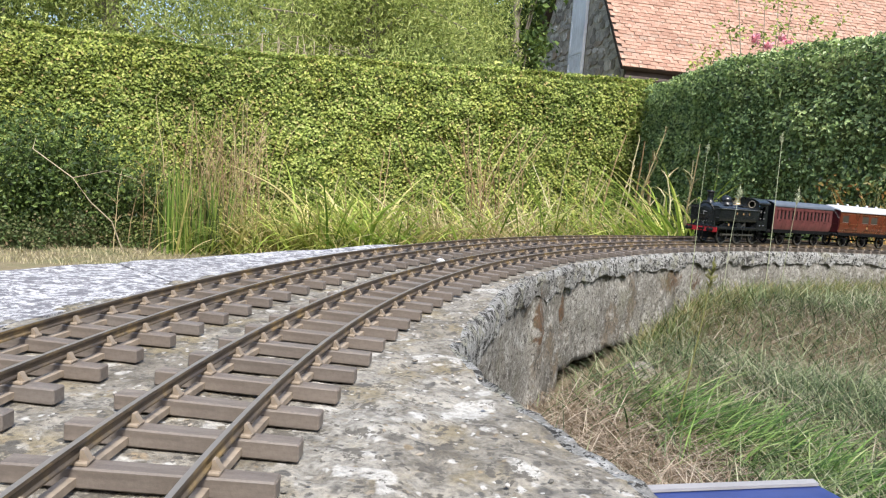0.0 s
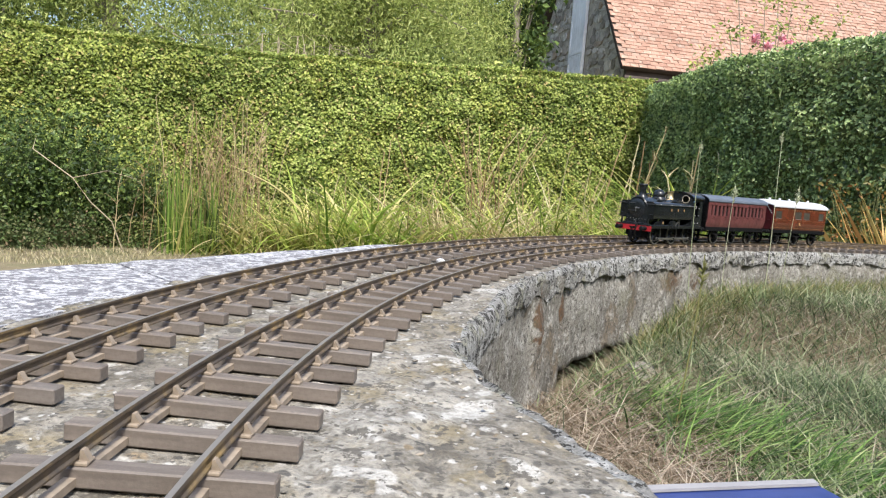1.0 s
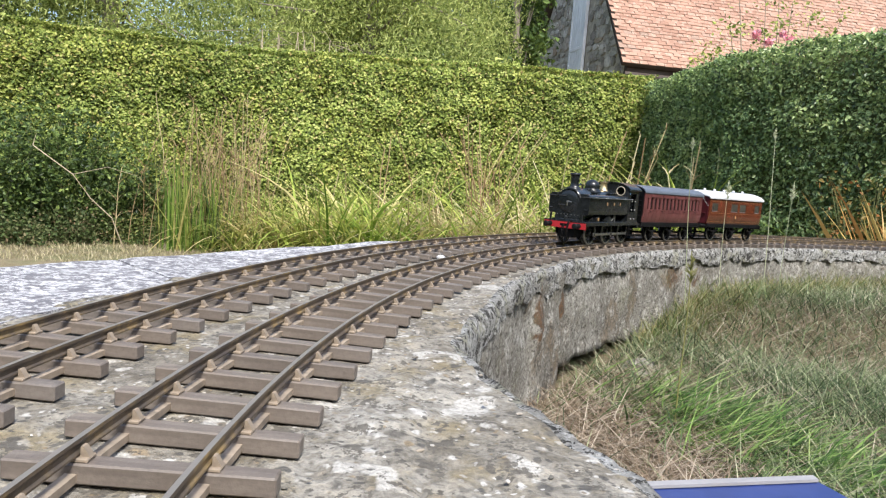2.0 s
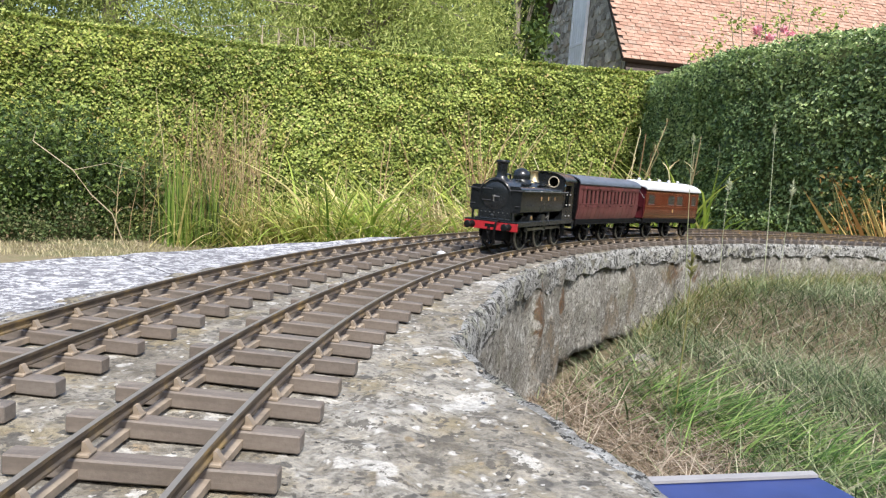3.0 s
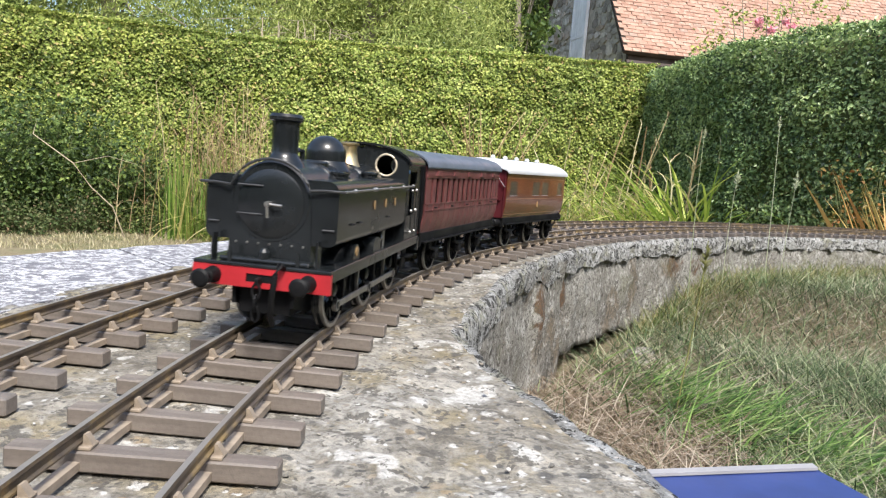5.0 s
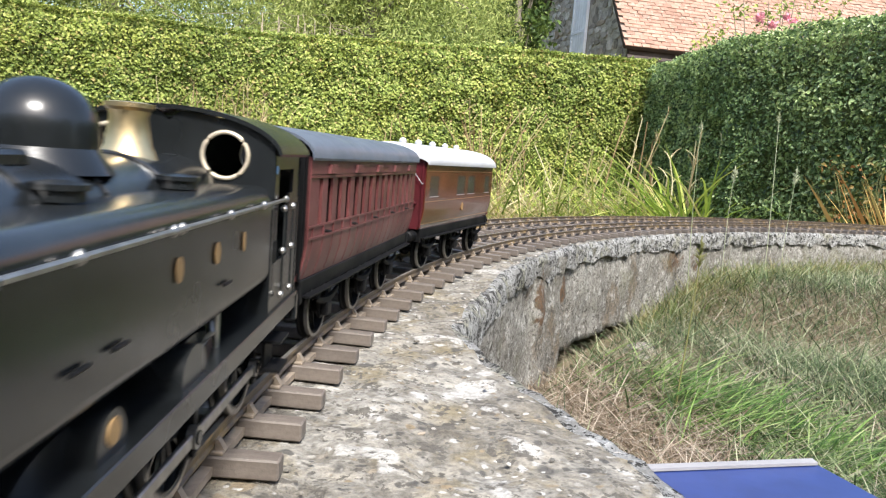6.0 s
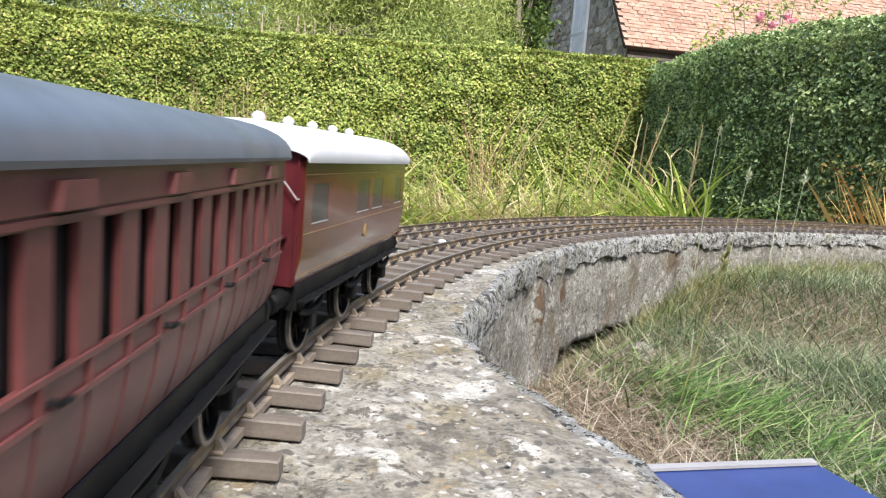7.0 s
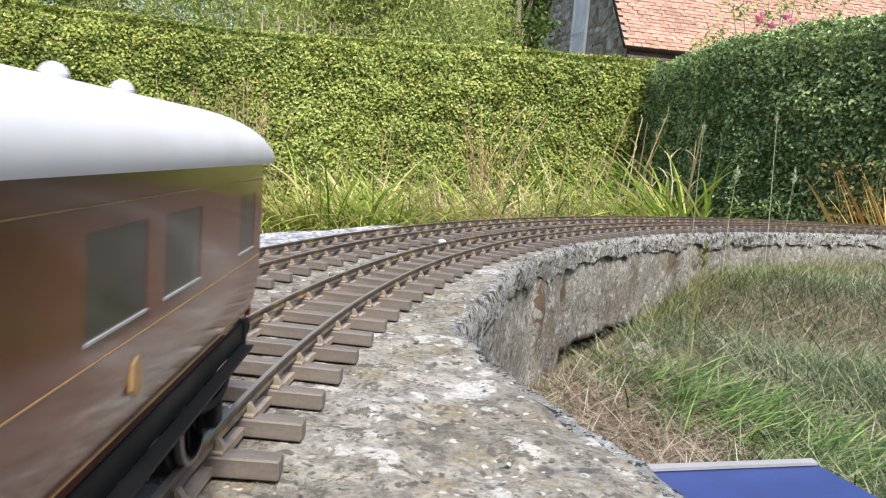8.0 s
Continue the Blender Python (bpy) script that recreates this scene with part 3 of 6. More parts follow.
# ---------------------------------------------------------------- house
def build_house():
    c0 = Vector((2.71, 12.16, 0))
    d = Vector((-.95, 4.7, 0)).normalized()        # along the gable
    e = Vector((4.7, .95, 0)).normalized()         # along the eaves
    zt = ZR
    eave, rise, wide, long_ = zt + 2.27, 3.34, 5.1, 9.0
    root = thing("house", "rubble-stone cottage with a clay-tiled roof beyond the hedge", "house")

    def at(a, b, z):
        return c0 + e * a + d * b + Vector((0, 0, z))
    # walls
    out = [at(0, 0, 0), at(0, wide, 0), at(0, wide, eave), at(0, wide / 2, eave + rise), at(0, 0, eave)]
    back = [q + e * long_ for q in out]
    link("wall", out + back, [(4, 3, 2, 1, 0), (5, 6, 7, 8, 9), (0, 5, 9, 4), (1, 2, 7, 6), (0, 1, 6, 5)], MORTAR, root, "lime-mortared rubble wall")
    # stones of the gable
    rng = random.Random(8)
    z = 1.5
    m = Matrix(((e.x, d.x, 0, 0), (e.y, d.y, 0, 0), (0, 0, 1, 0), (0, 0, 0, 1)))
    while z < 6.4:
        h = rng.uniform(.09, .24)
        b = rng.uniform(-.15, 0)
        while b < wide:
            w = rng.uniform(.10, .40)
            mid = b + w / 2
            zz = z + rng.uniform(-.04, .04)
            top = eave + rise * (1 - abs(mid - wide / 2) / (wide / 2)) - .12
            if b > 0 and zz + h < top and not (1.72 < mid < 2.62 and zz < 5.15):
                bm = bmesh.new()
                k = rng.randint(6, 8)
                o = [(w * (.5 + .47 * math.cos(2 * math.pi * i / k + .3) * rng.uniform(.85, 1.12)), h * (.5 + .47 * math.sin(2 * math.pi * i / k + .3) * rng.uniform(.85, 1.12))) for i in range(k)]
                extrude(bm, o, "x", -rng.uniform(.008, .03), .05)
                ob = part("stone", bm, STONE, root)
                ob.matrix_world = Matrix.Translation(at(0, b, zz)) @ m
            b += w * .97
        z += h * .95
    # boarded loft door
    bm = bmesh.new()
    for i in range(5):
        box(bm, -.07, -.03, 1.88 + i * .118, 1.88 + i * .118 + .113, 1.9, 4.95, .006, 1)
    m = Matrix(((e.x, d.x, 0, c0.x), (e.y, d.y, 0, c0.y), (0, 0, 1, 0), (0, 0, 0, 1)))
    door = part("boarded_door", bm, BOARD, root, "pale blue-grey boarded loft door")
    door.matrix_world = m
    bm = bmesh.new()
    for a, b_, z0, z1 in ((1.81, 1.87, 1.9, 5.05), (2.475, 2.535, 1.9, 5.05), (1.81, 2.535, 5.0, 5.1), (1.88, 2.47, 3.3, 3.36)):
        box(bm, -.08, -.02, a, b_, z0, z1, .004, 1)
    part("door_frame", bm, BOARD, door)
    # roof: boards, then courses of tiles
    hang, slope = .28, math.atan2(rise, wide / 2)
    ls = math.hypot(rise, wide / 2)
    for side in (0, 1):
        def on(a, u, h):
            """a along the eaves, u up the slope from the eaves, h off the slope"""
            b = -hang * math.cos(slope) + u * math.cos(slope)
            z = eave - hang * math.sin(slope) + u * math.sin(slope)
            b, z = b - h * math.sin(slope), z + h * math.cos(slope)
            return at(a, b if side == 0 else wide - b, z)
        top = ls + hang
        bm = bmesh.new()
        q = [bm.verts.new(on(a, u, h)) for h in (0, .06) for a, u in ((-.15, 0), (long_ + .15, 0), (long_ + .15, top), (-.15, top))]
        for f in ((0, 1, 2, 3), (4, 5, 6, 7), (0, 1, 5, 4), (1, 2, 6, 5), (2, 3, 7, 6), (3, 0, 4, 7)):
            bm.faces.new([q[i] for i in f])
        roof = part("roof", bm, DARK_WOOD, root)
        if side == 1:
            continue
        verts, faces = [], []
        course, tw = .082, .145
        for r in range(int(top / course)):
            shift = (r % 2) * tw / 2
            for k in range(int((long_ + .3) / tw)):
                a = -.15 + k * tw + shift + rng.uniform(-.004, .004)
                u = r * course + rng.uniform(-.006, .006)
                lift = .085 + rng.uniform(-.004, .005)
                i = len(verts)
                verts += [on(a, u, lift), on(a + tw - .008, u, lift + rng.uniform(-.004, .004)), on(a + tw - .008, u + course * 1.5, lift - .012), on(a, u + course * 1.5, lift - .012),
                          on(a, u, lift - .014), on(a + tw - .008, u, lift - .014)]
                faces += [(i, i + 1, i + 2, i + 3), (i + 4, i + 5, i + 1, i)]
        tagged(link("roof_tiles", verts, faces, TILES, root, "faded orange-pink clay tiles"), kind="stuff")
    bm = bmesh.new()
    rod(bm, at(-.1, -hang * .7, eave - .36), at(long_, -hang * .7, eave - .36), .05, 10)
    part("gutter", bm, DARK_WOOD, root, "black half-round gutter")
    # dark timber strip over the wall, also standing in for the eaves' shade
    bm = bmesh.new()
    q = [bm.verts.new(at(a, b, z)) for z in (eave - .85, eave - .02) for a, b in ((-.02, -.10), (long_, -.10), (long_, -.005), (-.02, -.005))]
    for f in ((3, 2, 1, 0), (4, 5, 6, 7), (0, 1, 5, 4), (1, 2, 6, 5), (2, 3, 7, 6), (3, 0, 4, 7)):
        bm.faces.new([q[i] for i in f])
    part("wall_plate", bm, DARK_WOOD, root, "dark eaves timber that also stands in for the shade below them")


def tiles_b(n, l, p):
    g_ = n.new("ShaderNodeNewGeometry")
    c = ramp(n, l, g_.outputs["Random Per Island"], (0, (.27, .15, .105)), (.5, (.32, .185, .13)), (.9, (.36, .22, .16)), (1, (.27, .185, .14)))
    v = coords(n, l)
    c = mix(n, l, .6, c, ramp(n, l, noisy(n, l, v, 2.5, 5), (.38, (.72, .70, .68)), (.6, (1, 1, 1))), "MULTIPLY")
    c = mix(n, l, ramp(n, l, noisy(n, l, v, 14, 5), (.55, (0, 0, 0)), (.66, (.5, .5, .5))), c, (.42, .36, .29))
    l.new(c, p.inputs["Base Color"])
    p.inputs["Roughness"].default_value = .85
    bump(n, l, p, noisy(n, l, v, 60, 4), .5, .01)


TILES = mat("clay roof tiles", tiles_b)
build_house()


# ---------------------------------------------------------------- trees
def tube(bm, pts, radii, seg=7):
    rings = []
    for i, (q, r) in enumerate(zip(pts, radii)):
        q = Vector(q)
        d = (Vector(pts[min(i + 1, len(pts) - 1)]) - Vector(pts[max(i - 1, 0)])).normalized()
        u = d.orthogonal().normalized()
        v = d.cross(u)
        rings.append([bm.verts.new(q + (u * math.cos(2 * math.pi * k / seg) + v * math.sin(2 * math.pi * k / seg)) * r) for k in range(seg)])
    for a, b in zip(rings, rings[1:]):
        for k in range(seg):
            bm.faces.new((a[k], a[(k + 1) % seg], b[(k + 1) % seg], b[k]))


def tree(label, x, y, height, spread, leaf, count, size, seed, low=.2, trunk=.16, droop=False):
    rng = np.random.default_rng(seed)
    root = thing("tree", label, "tree", pose(x, y, 0))
    bm = bmesh.new()
    lean = rng.normal(0, .25, 2)
    spine = [Vector((lean[0] * t * t, lean[1] * t * t, height * .8 * t)) for t in np.linspace(0, 1, 8)]
    tube(bm, spine, [trunk * (1 - .8 * t) for t in np.linspace(0, 1, 8)], 9)
    ends = []
    for i in range(26):
        t = rng.uniform(low, 1)
        a = rng.uniform(0, 2 * math.pi)
        q = spine[min(7, int(t * 7))]
        r = spread * rng.uniform(.45, 1.0) * (1.15 - .6 * t)
        e = q + Vector((math.cos(a) * r, math.sin(a) * r, height * rng.uniform(.02, .22)))
        mid = (q + e) / 2 + Vector((0, 0, .08 * height))
        tube(bm, [q, mid, e], [trunk * .35 * (1.1 - t), trunk * .2 * (1.1 - t), .008], 5)
        ends += [mid, e, (mid + e) / 2]
    part("trunk", bm, BARK, root, smooth=True)
    cen = np.array([tuple(e) for e in ends])
    pick = rng.integers(0, len(cen), count)
    d = rng.normal(0, 1, (count, 3))
    d /= np.linalg.norm(d, axis=1)[:, None]
    rad = (spread * .30) * rng.uniform(.2, 1, count) ** .6
    pts = cen[pick] + d * rad[:, None] * np.array([1, 1, .8])
    if droop:
        pts[:, 2] -= rng.uniform(0, 1, count) ** 2 * height * .25
    nor = d + np.array([0, 0, .5])
    if droop:
        v, f = leaves(rng, pts, nor * np.array([1, 1, .15]), size, .4, .28)
    else:
        v, f = leaves(rng, pts, nor, size, .7)
    link("crown", v, f, leaf, root)
    return root


tree("pale green willow with drooping leaves behind the hedge", -1.3, 10.4, 5.6, 2.3, WILLOW, 80000, .065, 21, .15, .2, True)
tree("pale green willow with drooping leaves behind the hedge", -4.4, 9.8, 5.4, 2.4, WILLOW, 80000, .065, 22, .15, .2, True)
tree("pale green willow with drooping leaves behind the hedge", .0, 12.2, 5.4, 1.7, WILLOW, 46000, .068, 25, .12, .16, True)
tree("tall dark broadleaf tree behind the hedge", 1.6, 19.0, 9.0, 2.6, TREE, 16000, .15, 23, .2, .16)
tree("tall dark broadleaf tree behind the hedge", -8.4, 13.5, 8.5, 3.0, TREE, 16000, .15, 24, .1, .2)
tree("tall dark broadleaf tree behind the hedge", -2.6, 17.5, 9.5, 3.4, TREE, 18000, .16, 26, .1, .2)
tree("tall dark broadleaf tree behind the hedge", 3.6, 24.0, 10.0, 3.2, TREE, 14000, .18, 27, .1, .2)
tree("tall dark broadleaf tree behind the hedge", -12.5, 12.5, 8.5, 3.2, TREE, 9000, .2, 28, .1, .2)
tree("pale green willow with drooping leaves behind the hedge", -2.9, 12.8, 6.4, 2.5, WILLOW, 40000, .085, 29, .1, .2, True)
tree("pale green willow with drooping leaves behind the hedge", -7.2, 10.2, 5.6, 2.2, WILLOW, 34000, .075, 30, .1, .2, True)
tree("small bright yellow-green shrub tree behind the hedge", .72, 8.6, 2.35, .5, HEDGE, 3500, .06, 31, .3, .04)
tree("slender pale-barked tree beside the cottage", 1.02, 12.6, 7.5, .9, TREE, 2600, .12, 35, .35, .105)


def dry_tangle():
    """Bare arching twigs rising behind the hedge."""
    rng = random.Random(77)
    for cx, cy, n in ((-1.75, 7.3, 11), (-1.35, 7.4, 9)):
        root = thing("dead_bush", "tangle of pale bare dry branches behind the hedge", "dead bush", pose(cx, cy, 0))
        for i in range(n):
            bm = bmesh.new()
            a = rng.uniform(-1, 1)
            h = rng.uniform(1.75, 2.05)
            pts = [Vector((a * .1, 0, 0)), Vector((a * .15, 0, h * .6)), Vector((a * .25, rng.uniform(-.1, .1), h)), Vector((a * .62, rng.uniform(-.1, .1), h + rng.uniform(-.04, .1))), Vector((a * 1.0 + rng.uniform(-.2, .2), rng.uniform(-.1, .1), h - rng.uniform(.05, .2)))]
            tube(bm, pts, [.010, .007, .0045, .003, .002], 5)
            part("branch", bm, DRY_TWIG, root)


dry_tangle()

# ---------------------------------------------------------------- track
def build_track(label, shift, knee, near, far, half, s0, s1):
    """Two rails on sleepers; the sleepers stand near metres apart before the knee and far metres past it."""
    root = thing("railway_track", label, "railway track", group="garden railway tracks")
    # rails
    head = [(-.0011, 0), (.0011, 0), (.0013, -.0012), (.0009, -.0020), (.0005, -.0026), (.0005, -.0044), (.0014, -.0052), (.0014, -.0060),
            (-.0014, -.0060), (-.0014, -.0052), (-.0005, -.0044), (-.0005, -.0026), (-.0009, -.0020), (-.0013, -.0012)]
    for side in (-1, 1):
        verts, faces = [], []
        ss = np.arange(s0, s1, .012)
        k = len(head)
        for s in ss:
            for y, z in head:
                verts.append(along(s, shift + side * (G / 2) + side * .001 + y, ZR + z))
        for i in range(len(ss) - 1):
            for j in range(k):
                a = i * k
                faces.append((a + j, a + (j + 1) % k, a + k + (j + 1) % k, a + k + j))
        link("rail", verts, faces, RAIL, root, "tarnished brown bullhead rail")
    # strips that hold the sleepers together under each rail
    web = [(-.0022, -.0118), (.0022, -.0118), (.0022, -.0150), (-.0022, -.0150)]
    for side in (-1, 1):
        verts, faces = [], []
        ss = np.arange(s0, s1, .018)
        for s in ss:
            for y, z in web:
                verts.append(along(s, shift + side * (G / 2 + .001) + y, ZR + z))
        for i in range(len(ss) - 1):
            for j in range(4):
                a = i * 4
                faces.append((a + j, a + (j + 1) % 4, a + 4 + (j + 1) % 4, a + 4 + j))
        link("web_strip", verts, faces, CHAIR, root)
    bm = bmesh.new()
    box(bm, -half, half, -.0046, .0046, -.0078, 0, .0007, 1)
    base = part("sleeper", bm, SLEEPER, root)
    bm = bmesh.new()
    box(bm, -.0052, .0052, -.0036, .0036, 0, .0016, .0004, 1)
    for sg in (-1, 1):
        o = [(sg * .0016, .0012), (sg * .0054, .0012), (sg * .0028, .0054), (sg * .0018, .0054)]
        extrude(bm, o if sg > 0 else o[::-1], "y", -.0017, .0017)
    chair = part("rail_chair", bm, CHAIR, base)
    chair.location = (G / 2 + .001, 0, 0)
    rng = random.Random(int(shift * 1000) + 5)
    first = True
    for i in range(-60, 90):
        s = knee + i * (far if i > 0 else near)
        if not s0 + .02 < s < s1 - .02:
            continue
        q = along(s, shift, ZR - .0084)
        m = pose(q.x, q.y, q.z + rng.uniform(-.0003, .0003), rng.uniform(-.6, .6), 0, math.degrees(heading(s)) + 90 + rng.uniform(-1.3, 1.3))
        if first:
            ob, first = base, False
            c2 = new("rail_chair", chair.data)
            c2.parent, c2.location = base, (-G / 2 - .001, 0, 0)
            ob.matrix_world = m
        else:
            ob = new("sleeper", base.data)
            ob.parent = root
            ob.matrix_world = m
            for x in (1, -1):
                c = new("rail_chair", chair.data)
                c.parent, c.location = ob, (x * (G / 2 + .001), 0, 0)
    return root


build_track("brown-sleepered miniature track on which the train runs", 0.0, .4266, .0403, .0379, .0490, -1.2, 3.2)
build_track("brown-sleepered miniature track beside the paving", RC - RA, .5921, .0376, .0354, .0450, -1.2, 3.2)


# ---------------------------------------------------------------- train
LOCO_WB, COACH_WB, VAN_WB = .146, .160, .172
R_LOCO, R_CAR = .0222, .0165


def wheel_mesh(r, spokes, side):
    """Spoked wheel on the local y axis; side +1 or -1 is the outer face."""
    bm = bmesh.new()
    m = pose(0, 0, 0, -90 * side, 0, 0)
    rings = [(r * .86, -.0030), (r * 1.07, -.0030), (r * 1.07, -.0018), (r * 1.01, -.0012), (r, .0030), (r * .86, .0030)]
    seg = 40
    loop = []
    for rr, z in rings:
        loop.append([bm.verts.new(m @ Vector((rr * math.cos(2 * math.pi * i / seg), rr * math.sin(2 * math.pi * i / seg), z))) for i in range(seg)])
    for a, b in zip(loop, loop[1:] + loop[:1]):
        for i in range(seg):
            bm.faces.new((a[i], a[(i + 1) % seg], b[(i + 1) % seg], b[i]))
    turned(bm, [(r * .20, -.0032), (r * .20, .0034), (r * .12, .0042)], m, 16)
    for k in range(spokes):
        a = 2 * math.pi * k / spokes
        p0 = m @ Vector((math.cos(a) * r * .15, math.sin(a) * r * .15, 0))
        p1 = m @ Vector((math.cos(a) * r * .88, math.sin(a) * r * .88, 0))
        rod(bm, p0, p1, r * .034 + .0003, 5)
    return bm


def tyre_mesh(r, side):
    bm = bmesh.new()
    m = pose(0, 0, 0, -90 * side, 0, 0)
    seg = 40
    loop = []
    for rr, z in [(r * 1.004, .0004), (r * 1.006, .0032), (r * .91, .0033), (r * .91, .0030)]:
        loop.append([bm.verts.new(m @ Vector((rr * math.cos(2 * math.pi * i / seg), rr * math.sin(2 * math.pi * i / seg), z))) for i in range(seg)])
    for a, b in zip(loop, loop[1:]):
        for i in range(seg):
            bm.faces.new((a[i], a[(i + 1) % seg], b[(i + 1) % seg], b[i]))
    return bm


SPIN = []                     # (axle, wheel radius, place on its vehicle)


def wheelset(parent, x, r, spokes, material, crank=False):
    bm = bmesh.new()
    rod(bm, (0, -.022, 0), (0, .022, 0), .0022, 10)
    axle = part("axle", bm, SOOT, parent)
    axle.location = (x, 0, r)
    for sg in (-1, 1):
        bm = wheel_mesh(r, spokes, sg)
        if crank:
            rod(bm, (.010, sg * .002, 0), (.010, sg * .0085, 0), .0022, 10)
        w = part("wheel", bm, material, axle, "spoked wheel", smooth=True)
        w.location = (0, sg * .0235, 0)
        t = part("tyre", tyre_mesh(r, sg), STEEL, axle, "bright steel tyre", smooth=True)
        t.location = (0, sg * .0235, 0)
    SPIN.append((axle, r, x))
    return axle


def buffers(parent, x, way, material=SOOT):
    for sg in (-1, 1):
        bm = bmesh.new()
        m = pose(x, sg * .0272, .0335, 0, 90 * way, 0)
        turned(bm, [(.0048, -.001), (.0044, .003), (.0036, .008), (.0024, .0085), (.0024, .0140), (.0048, .0145), (.0052, .0157), (.0040, .0168), (.001, .0173)], m, 22)
        part("buffer", bm, material, parent, "round black buffer", smooth=True)


def hook(parent, x, way):
    bm = bmesh.new()
    box(bm, min(x, x + way * .006), max(x, x + way * .006), -.0012, .0012, .0305, .0345, .0005, 1)
    part("coupling_hook", bm, SOOT, parent)
    bm = bmesh.new()
    for k in range(3):
        z = .030 - k * .0062
        pts = [(x + way * .005 + .0022 * math.cos(a) * (k % 2), .0022 * math.cos(a) * ((k + 1) % 2), z - .0026 + .0042 * math.sin(a)) for a in np.linspace(0, 2 * math.pi, 13)]
        tube(bm, pts, [.0008] * 13, 5)
    part("coupling_chain", bm, SOOT, parent)


def knob_rail(parent, pts, r, knobs, name="handrail"):
    bm = bmesh.new()
    tube(bm, pts, [r] * len(pts), 7)
    h = part(name, bm, STEEL if r > .0006 else BLACK, parent, "thin handrail with bright knobs", smooth=True)
    for q in knobs:
        bm = bmesh.new()
        turned(bm, [(.0003, -.0014), (.0010, -.0008), (.0013, 0), (.0010, .0008), (.0003, .0014)], Matrix.Translation(q), 10)
        part("handrail_knob", bm, STEEL, h, smooth=True)


def build_loco():
    root = thing("locomotive", "black six-wheeled pannier tank steam locomotive with red buffer beam", "locomotive")
    # footplate and valance
    bm = bmesh.new()
    box(bm, -.1145, .123, -.0395, .0395, .0392, .0412, .0004, 1)
    for sg in (-1, 1):
        box(bm, -.113, .1195, sg * .0385 - .0006, sg * .0385 + .0006, .0345, .0392)
    part("footplate", bm, BLACK, root)
    bm = bmesh.new()
    for sg in (-1, 1):
        extrude(bm, [(-.110, .0385), (-.110, .018), (-.095, .012), (.095, .012), (.118, .018), (.118, .0385)], "y", sg * .0170 - .001, sg * .0170 + .001)
    box(bm, -.10, .115, -.015, .015, .013, .036)
    part("frames", bm, SOOT, root)
    for x0, x1, way in ((.1195, .1225, 1), (-.1175, -.1145, -1)):
        bm = bmesh.new()
        for y0, y1, z0, z1 in ((-.0395, -.0085, .0282, .0392), (.0085, .0395, .0282, .0392), (-.0085, .0085, .0358, .0392), (-.0085, .0085, .0282, .0312)):
            box(bm, x0, x1, y0, y1, z0, z1)
        beam = part("buffer_beam", bm, RED if way > 0 else BLACK, root, "bright red buffer beam" if way > 0 else "black rear buffer beam")
        bm = bmesh.new()
        box(bm, (x0 + x1) / 2 - .0008, (x0 + x1) / 2 + .0008, -.0085, .0085, .0312, .0358)
        part("drawbar_plate", bm, SOOT, beam)
        buffers(root, x1 if way > 0 else x0, way)
        hook(root, x1 if way > 0 else x0, way)
    # smokebox with saddle
    cz, br = .0750, .0228
    bm = bmesh.new()
    turned(bm, [(br, 0), (br, .050), (br - .0012, .0512)], pose(.062, 0, cz, 0, 90, 0), 48)
    extrude(bm, [(-.0260, .0412), (.0260, .0412), (.0240, .0455), (.0228, .0750), (-.0228, .0750), (-.0240, .0455)], "x", .064, .1128)
    part("smokebox", bm, BLACK, root, smooth=True)
    bm = bmesh.new()
    turned(bm, [(.0190, 0), (.0190, .0005), (.0176, .0011), (.010, .0019), (.001, .0022)], pose(.1131, 0, cz - .001, 0, 90, 0), 40)
    door = part("smokebox_door", bm, BLACK, root, smooth=True)
    bm = bmesh.new()
    rod(bm, (.114, 0, cz - .001), (.1195, 0, cz - .001), .0016, 10)
    rod(bm, (.1180, .0008, cz - .001), (.1180, .0082, cz - .0014), .0008, 6)
    rod(bm, (.1190, 0, cz - .001), (.1190, .0006, cz - .0085), .0008, 6)
    part("door_dart", bm, STEEL, door, "bright steel door dart")
    bm = bmesh.new()
    for z in (cz - .0072, cz + .0085):
        rod(bm, (.1152, -.0185, z), (.1152, -.004, z), .0006, 6)
    part("hinge_strap", bm, DULL_STEEL, door, "dull steel hinge strap")
    bm = bmesh.new()
    for k in range(7):
        turned(bm, [(.0008, 0), (.0005, .0006)], pose(.1128, -.0195 + k * .0065, .0515, 0, 90, 0), 8)
    part("rivets", bm, STEEL, root)
    bm = bmesh.new()
    box(bm, .1120, .1195, -.0262, .0262, .0412, .0440, .0012, 2)
    turned(bm, [(.003, 0), (.003, .004), (.0015, .006)], pose(.1165, -.001, .0435), 10)
    part("front_apron", bm, BLACK, root)
    # boiler and firebox between the tanks
    bm = bmesh.new()
    turned(bm, [(.0235, 0), (.0235, .125)], pose(-.0620, 0, .0740, 0, 90, 0), 40)
    part("boiler", bm, BLACK, root, smooth=True)
    for x in (.060, .028, -.012):
        bm = bmesh.new()
        pts = [(x, .0238 * math.cos(a), .0740 + .0238 * math.sin(a)) for a in np.linspace(.35, math.pi - .35, 15)]
        tube(bm, pts, [.0007] * 15, 6)
        part("boiler_band", bm, BLACK, root)
